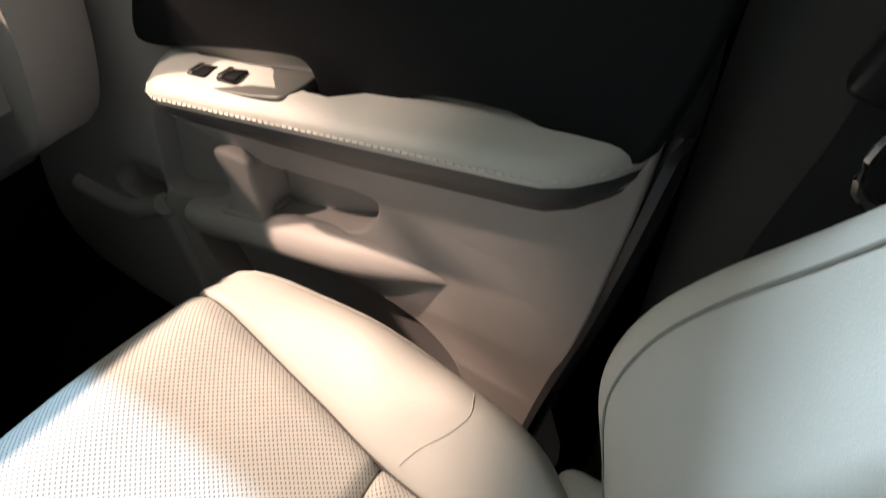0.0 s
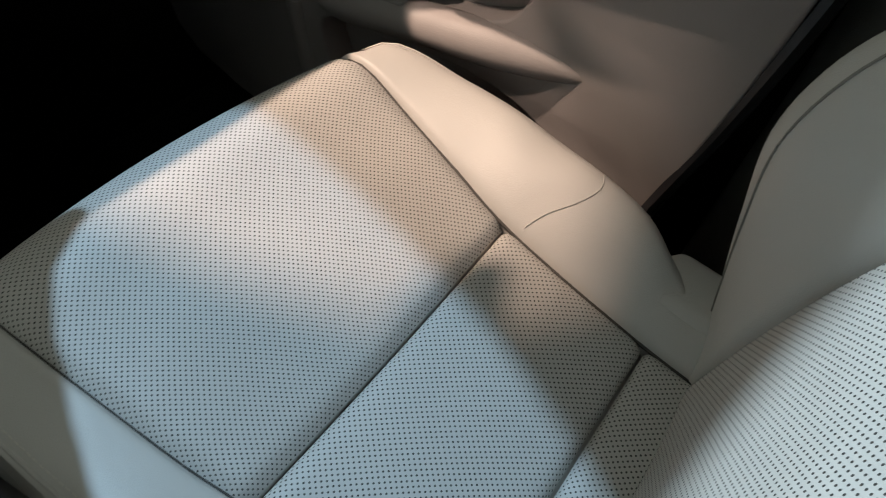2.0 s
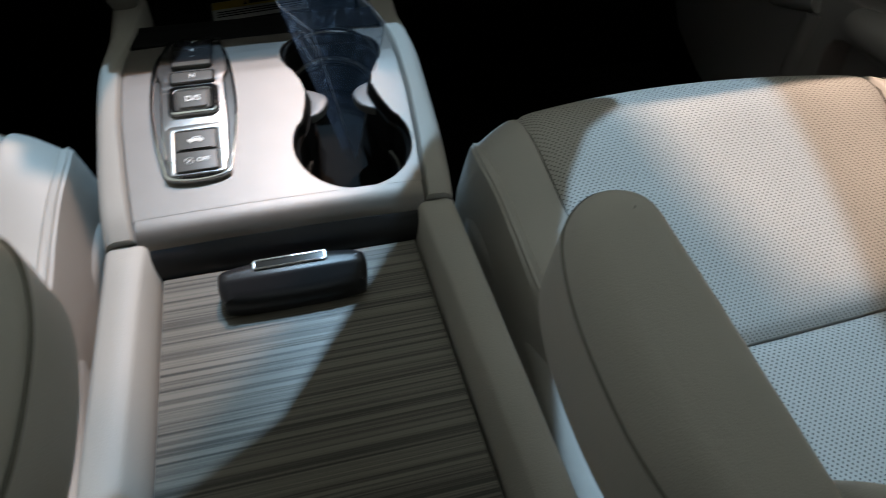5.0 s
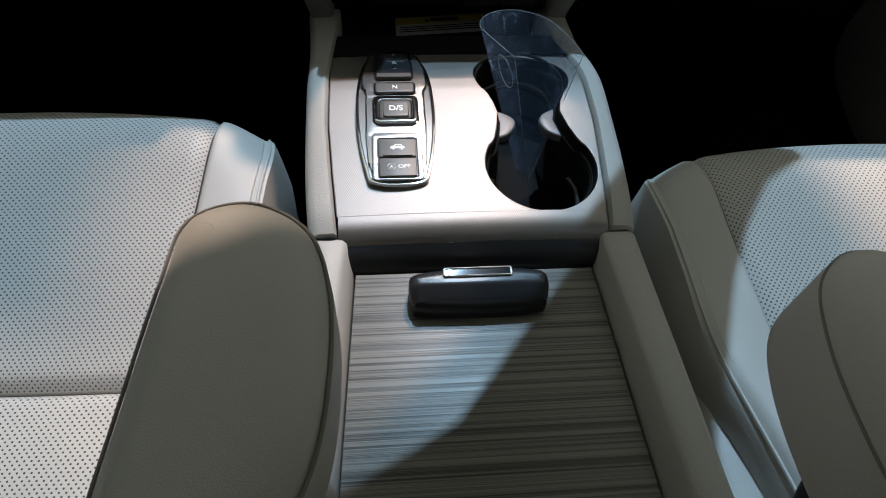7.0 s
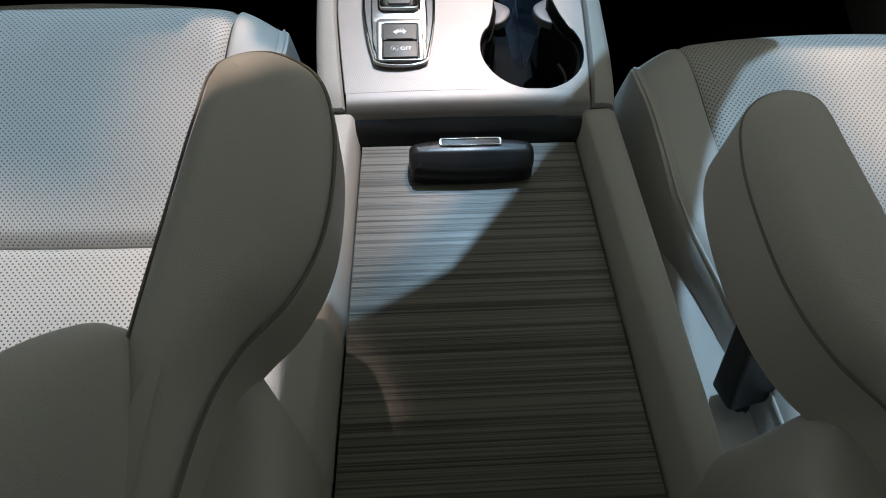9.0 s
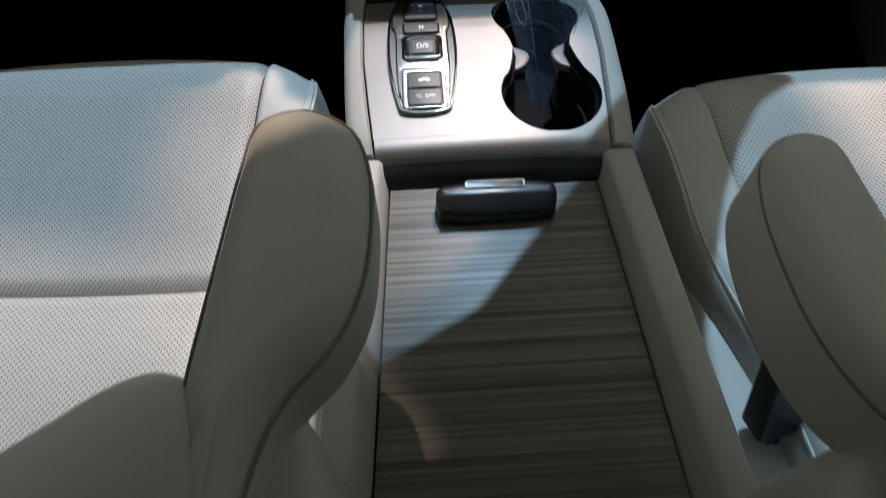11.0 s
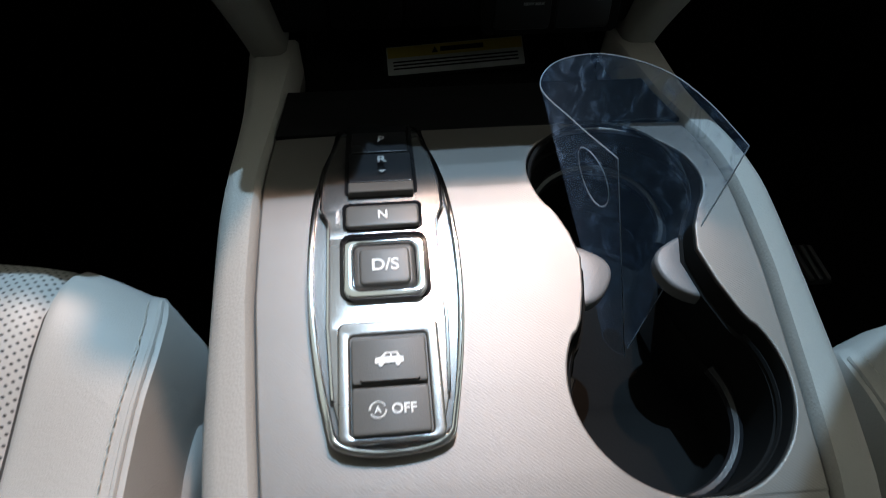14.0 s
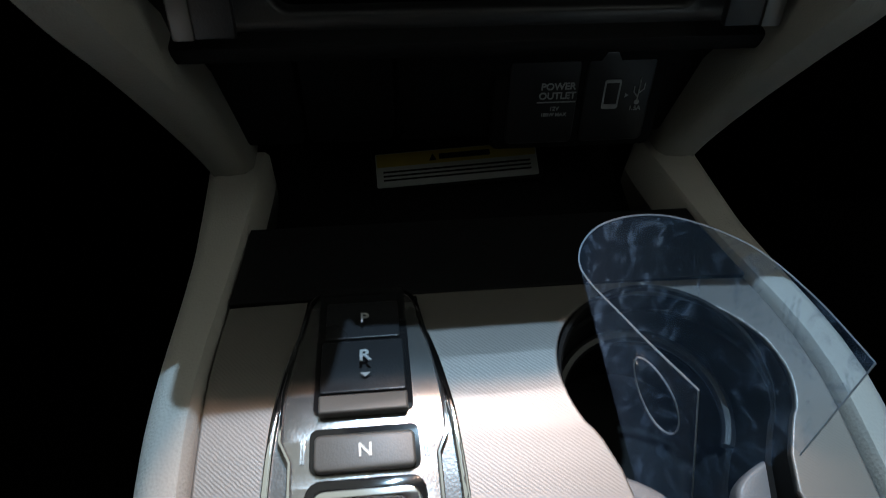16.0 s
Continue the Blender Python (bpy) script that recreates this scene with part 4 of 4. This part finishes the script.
            sec = [(-w, 0.03), (-w, 0.002), (-w + 0.004, -0.004), (0.0, -0.0055), (w - 0.004, -0.004), (w, 0.002), (w, 0.03)]
            rings.append([bm.verts.new((sx * (x + a), y + b, z)) for a, b in sec])
        for p, q in zip(rings, rings[1:]):
            for k in range(len(p)):
                n = (k + 1) % len(p)
                bm.faces.new((p[k], p[n], q[n], q[k]))
        bm.faces.new(rings[0])
        bm.faces.new(rings[-1])
        part("leg", bm, SHADED_TRIM, it, "grey grained leg", smooth=50)
    # outlet panel
    tilt = Matrix.Translation((0.070, 0.3745, 0.434)) @ Matrix.Rotation(radians(76), 4, "X")
    out = part("outlet_panel", turned(plate([rounded(-0.053, -0.036, 0.051, 0.036, 0.006)], 0.0, 0.006, 0.002), tilt), BLACK, it)
    for x0, x1 in ((-0.044, -0.002), (0.002, 0.043)):
        part("cover", turned(plate([rounded(x0, -0.031, x1, 0.029, 0.004)], 0.002, 0.005, 0.0012), tilt), SATIN_BLACK, out, "hinged black cover")
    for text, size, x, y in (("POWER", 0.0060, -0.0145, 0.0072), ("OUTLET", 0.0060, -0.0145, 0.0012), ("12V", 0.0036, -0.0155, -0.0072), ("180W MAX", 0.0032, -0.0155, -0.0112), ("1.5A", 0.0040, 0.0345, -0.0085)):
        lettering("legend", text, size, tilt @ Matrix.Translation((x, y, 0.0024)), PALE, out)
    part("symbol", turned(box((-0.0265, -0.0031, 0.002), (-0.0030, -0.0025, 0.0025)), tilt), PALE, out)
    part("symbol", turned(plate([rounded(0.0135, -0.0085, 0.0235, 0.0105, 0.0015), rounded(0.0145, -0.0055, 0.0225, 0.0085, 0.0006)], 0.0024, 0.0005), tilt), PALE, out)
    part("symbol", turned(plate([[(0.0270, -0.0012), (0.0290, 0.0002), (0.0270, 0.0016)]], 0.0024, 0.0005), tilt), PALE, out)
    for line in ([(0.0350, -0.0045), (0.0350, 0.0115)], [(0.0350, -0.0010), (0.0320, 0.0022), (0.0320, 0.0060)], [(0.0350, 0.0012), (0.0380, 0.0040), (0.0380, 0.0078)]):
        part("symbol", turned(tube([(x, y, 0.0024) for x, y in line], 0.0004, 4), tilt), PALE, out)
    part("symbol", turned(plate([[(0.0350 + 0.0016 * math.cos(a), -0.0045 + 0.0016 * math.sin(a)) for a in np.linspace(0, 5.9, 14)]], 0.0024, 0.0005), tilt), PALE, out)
    # warning label on the bin's floor
    lab = thing("warning_label", "small yellow and white printed sticker on the bin floor", "label", at=(0.003, 0.395, 0.346))
    m = Matrix.Translation((0.003, 0.397, 0.3535)) @ pose(0, 0, 0, 22, -4, 0)
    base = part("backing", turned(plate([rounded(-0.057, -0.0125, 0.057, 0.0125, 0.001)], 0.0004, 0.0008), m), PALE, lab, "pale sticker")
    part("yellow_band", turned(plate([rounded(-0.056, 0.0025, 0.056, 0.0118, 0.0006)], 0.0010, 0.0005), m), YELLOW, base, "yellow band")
    part("print_bar", turned(box((-0.012, 0.005, 0.0010), (0.024, 0.009, 0.0014)), m), BLACK, base)
    for y in (-0.0015, -0.0045, -0.0075):
        part("print_bar", turned(box((-0.052, y - 0.0006, 0.0007), (0.052, y + 0.0006, 0.0011)), m), BLACK, base)
    part("mark", turned(plate([[(-0.019, 0.0045), (-0.014, 0.0045), (-0.0165, 0.0095)]], 0.0015, 0.0006), m), BLACK, base)
    part("rest", turned(box((-0.060, -0.015, -0.020), (0.060, 0.022, -0.0003), 0.001), m), BLACK, it)


def build_floor_pad():
    it = thing("foot_rest", "ribbed black footwell pad, its ribs coloured pale for light", "footrest", at=(0.53, 0.43, -0.11))
    m = Matrix.Translation((0.530, 0.435, -0.108)) @ pose(0, 0, 0, -10, 0, 0)
    part("pad", turned(plate([rounded(-0.055, -0.04, 0.055, 0.04, 0.01)], 0.0, 0.02, 0.004), m), SATIN_BLACK, it)
    # The pale rib colour stands in for light falling on the pad.
    for k in range(8):
        x = -0.046 + 0.013 * k
        part("rib", turned(box((x, -0.034, -0.002), (x + 0.007, 0.034, 0.004), 0.0015), m), WEB, it)


# ---- front door ----
def door_x(y, z):
    return 0.752 + 0.010 * math.sin((z - 0.2) * 6)


def build_door():
    it = thing("door_1", "grey car door panel with pale armrest and charcoal leather band", "door", "", "structure", at=(0.80, 0.1, 0.0))
    T = Matrix(((0, 0, -1, 0), (1, 0, 0, 0), (0, 1, 0, 0), (0, 0, 0, 1)))

    def slab(loops, x, thick, bevel=0.0, segments=2):
        """A plate standing in the door: outlines in (y, z), its inner face at x."""
        bm = plate(loops, 0.0, thick, bevel, segments)
        bm.transform(Matrix(((0, 0, -1, x), (1, 0, 0, 0), (0, 1, 0, 0), (0, 0, 0, 1))))
        return bm
    outline = smooth_loop([(0.56, 0.10), (0.56, 0.40), (0.50, 0.62), (0.30, 0.80), (-0.24, 0.84), (-0.272, 0.70), (-0.258, 0.50), (-0.226, 0.29), (-0.19, 0.10)], 6)
    pull = smooth_loop([(0.110, 0.497), (0.092, 0.497), (0.029, 0.507), (-0.030, 0.514), (-0.041, 0.503), (-0.032, 0.480), (-0.012, 0.459), (0.04, 0.438), (0.104, 0.421), (0.106, 0.448)], 5)
    recess = smooth_loop([(0.255, 0.508), (0.204, 0.506), (0.164, 0.496), (0.152, 0.460), (0.170, 0.424), (0.212, 0.400), (0.278, 0.380), (0.276, 0.430)], 5)
    pocket = smooth_loop([(0.250, 0.325), (0.139, 0.352), (0.03, 0.374), (-0.045, 0.372), (-0.10, 0.350), (-0.135, 0.30), (-0.13, 0.20), (0.0, 0.14), (0.19, 0.14), (0.225, 0.23)], 5)
    bin_front = smooth_loop([(0.288, 0.405), (0.345, 0.396), (0.395, 0.362), (0.392, 0.330), (0.345, 0.334), (0.300, 0.358)], 5)
    part("panel", slab([outline, pull, recess, pocket, bin_front], 0.752, 0.05, 0.004), DOOR_TRIM, it)
    part("door_shell", slab([outline], 0.835, 0.03), BLACK, it)
    for name, loop, x, mat, label in (("pull_cup", pull, 0.786, DOOR_TRIM, "recess of the pull handle"), ("handle_recess", recess, 0.782, DOOR_TRIM, "shaded recess ahead of the handle"), ("map_pocket", pocket, 0.795, DOOR_TRIM, "dark map pocket"), ("bottle_recess", bin_front, 0.790, DOOR_TRIM, "small shaded recess")):
        part(name, slab([smooth_loop(loop[::5], 5)], x, 0.010), mat, it, label)
    # lip above the pocket, which fades into the panel towards the rear
    path = smooth_line([(0.236, 0.368), (0.15, 0.391), (0.03, 0.421), (-0.07, 0.437), (-0.175, 0.452)], 8)
    radii = [0.0245 - 0.018 * max(0.0, (k / (len(path) - 1) - 0.60) / 0.40) ** 1.2 - 0.007 * max(0.0, 1 - 8.0 * k / (len(path) - 1)) for k in range(len(path))]
    part("pocket_lip", tube([(0.748 + 0.030 * max(0.0, (k / (len(path) - 1) - 0.50) / 0.50) ** 1.4, y, z) for k, (y, z) in enumerate(path)], radii, 14), DOOR_TRIM, it, "rounded lip above the map pocket")
    path = smooth_line([(0.492, 0.300), (0.43, 0.299), (0.380, 0.304), (0.345, 0.322), (0.303, 0.347)], 6)
    part("bin_lip", tube([(0.750, y, z) for y, z in path], 0.0145, 12), DOOR_TRIM, it, "pale lip of the front bin")
    path = smooth_line([(0.303, 0.330), (0.297, 0.290), (0.285, 0.235), (0.262, 0.16)], 6)
    part("pocket_post", tube([(0.758, y, z) for y, z in path], 0.016, 10), DOOR_TRIM, it, "slanted post between the pockets")
    # post of the pull handle, with its flat lit foot
    part("grip", slab([smooth_loop([(0.176, 0.398), (0.152, 0.436), (0.150, 0.465), (0.158, 0.500), (0.112, 0.503), (0.108, 0.470), (0.106, 0.448), (0.110, 0.408)], 5)], 0.738, 0.020, 0.006, 3), DOOR_TRIM, it, "pale grip")
    foot = box((0.736, 0.104, 0.408), (0.786, 0.172, 0.424), 0.005, 3)
    part("grip_foot", bent(foot, lambda x, y, z: (x, y, z - 0.20 * (y - 0.13))), DOOR_TRIM, it, "pale sloping foot of the grip")

    # armrest: pale pad over a charcoal band, with stitching
    def rail(t):
        return (0.185 - 0.455 * t, 0.592 + 0.070 * t)
    pts = []
    for k in range(25):
        t = k / 24
        y, z = rail(t)
        end = max(0.0, (t - 0.86) / 0.14)
        start = max(0.0, (0.08 - t) / 0.08)
        pts.append((0.690 + 0.018 * t + 0.05 * end ** 2 + 0.035 * start ** 2, y, z))
    bm, rings = bmesh.new(), []
    for k, (x, y, z) in enumerate(pts):
        t = k / 24
        w = float(np.interp(t, (0.0, 0.30, 0.38, 0.46, 0.58, 0.8, 1.0), (0.058, 0.056, 0.030, 0.028, 0.060, 0.075, 0.05)))
        w = max(0.02, min(w, 0.775 - x))
        sec = [(0.0, -0.010), (-0.003, -0.004), (0.0, 0.003), (0.010, 0.008), (w * 0.6, 0.012), (w, 0.010), (w, -0.03), (0.01, -0.03)]
        rings.append([bm.verts.new((x + a, y, z + b)) for a, b in sec])
    for p, q in zip(rings, rings[1:]):
        for k in range(len(p)):
            n = (k + 1) % len(p)
            bm.faces.new((p[k], p[n], q[n], q[k]))
    bm.faces.new(rings[0])
    bm.faces.new(rings[-1])
    arm = part("armrest", bm, LEATHER, it, "pale padded armrest", smooth=60)
    bm, rings = bmesh.new(), []
    for k, (x, y, z) in enumerate(pts):
        t = k / 24
        h = 0.033 + 0.010 * min(1, t * 2.0) - 0.012 * max(0.0, (t - 0.85) / 0.15) ** 2
        sec = [(0.002, -0.008), (0.001, -0.012), (0.004, -h * 0.6), (0.014, -h), (0.05, -h), (0.05, -0.008)]
        rings.append([bm.verts.new((x + a, y, z + b)) for a, b in sec])
    for p, q in zip(rings, rings[1:]):
        for k in range(len(p)):
            n = (k + 1) % len(p)
            bm.faces.new((p[k], p[n], q[n], q[k]))
    bm.faces.new(rings[0])
    bm.faces.new(rings[-1])
    part("band", bm, BAND, arm, "charcoal leather band", smooth=60)
    part("stitching", stitches([(x - 0.0028, y, z - 0.0035) for x, y, z in pts], 0.0062, 0.0042, 0.0012), THREAD, arm, "pale stitching")
    # switch panel
    sw = part("switch_panel", turned(plate([smooth_loop([(0.716, 0.160), (0.706, 0.12), (0.706, 0.03), (0.716, 0.008), (0.762, 0.014), (0.764, 0.09), (0.748, 0.160)], 5)], 0.0, 0.010, 0.002), Matrix.Translation((0, 0, 0.634)) @ Matrix.Rotation(radians(-12), 4, "X")), SWITCH, arm, "satin grey switch panel")
    for x, y in ((0.724, 0.118), (0.724, 0.080)):
        part("window_switch", turned(box((x - 0.009, y - 0.012, -0.002), (x + 0.009, y + 0.012, 0.006), 0.002), Matrix.Translation((0, 0, 0.634)) @ Matrix.Rotation(radians(-12), 4, "X")), GLOSS, sw, "gloss black switch")
        part("switch_edge", turned(box((x - 0.008, y + 0.004, 0.004), (x + 0.008, y + 0.010, 0.0075), 0.001), Matrix.Translation((0, 0, 0.634)) @ Matrix.Rotation(radians(-12), 4, "X")), CHROME, sw)
    # upper black trim and the weather seal at the rear edge
    part("upper_trim", slab([smooth_loop([(0.225, 0.602), (0.12, 0.624), (0.05, 0.640), (0.012, 0.642), (0.0, 0.612), (-0.02, 0.602), (-0.045, 0.614), (-0.074, 0.634), (-0.105, 0.652), (-0.17, 0.662), (-0.272, 0.668), (-0.270, 0.95), (0.0, 0.95), (0.14, 0.82), (0.20, 0.68)], 6)], 0.741, 0.04, 0.008, 3), BLACK, it, "black upper door trim")
    part("weather_seal", tube(smooth_line([(0.772, -0.258, 0.95), (0.770, -0.274, 0.78), (0.767, -0.280, 0.66), (0.763, -0.262, 0.50), (0.759, -0.232, 0.33), (0.76, -0.20, 0.10)], 8), 0.010, 8), SATIN_BLACK, it, "black rubber door seal")
    return it


def build_belt():
    it = thing("seat_belt", "black seat belt hanging from the door pillar", "seat belt", at=(0.78, -0.36, 0.4))
    pts = smooth_line([(0.795, -0.385, 0.80), (0.79, -0.385, 0.70), (0.78, -0.365, 0.55), (0.775, -0.37, 0.35), (0.77, -0.37, 0.12)], 6)
    bm = bmesh.new()
    rows = [[bm.verts.new((x + dx, y + w, z)) for dx, w in ((0, -0.023), (0, 0.023), (0.0018, 0.023), (0.0018, -0.023))] for x, y, z in pts]
    for a, b in zip(rows, rows[1:]):
        for k in range(4):
            bm.faces.new((a[k], a[(k + 1) % 4], b[(k + 1) % 4], b[k]))
    bm.faces.new(rows[0])
    bm.faces.new(rows[-1])
    part("webbing", bm, WEBBING, it)
    m = Matrix.Translation((0.778, -0.378, 0.752)) @ pose(0, 0, 0, 12, 0, 0)
    anchor = part("guide", turned(box((-0.012, -0.022, -0.03), (0.012, 0.022, 0.03), 0.008, 3), m), SATIN_BLACK, it, "black belt guide")
    bm = tube(smooth_loop([(0.776, -0.412, 0.715), (0.774, -0.386, 0.712), (0.774, -0.384, 0.668), (0.776, -0.412, 0.664)], 4), 0.0035, 6, True)
    part("loop", bm, SATIN, anchor, "bright metal loop")


build_shell()
build_console()
build_seat(1, 0.0, 0.0, "pale grey leather passenger seat with perforated inserts and folded armrest")
build_seat(-1, 0.062, 0.04, "pale grey leather driver seat with perforated inserts and folded armrest")
build_dashboard()
build_door()
build_film_sheet()
build_buckle()
build_belt()
build_floor_pad()
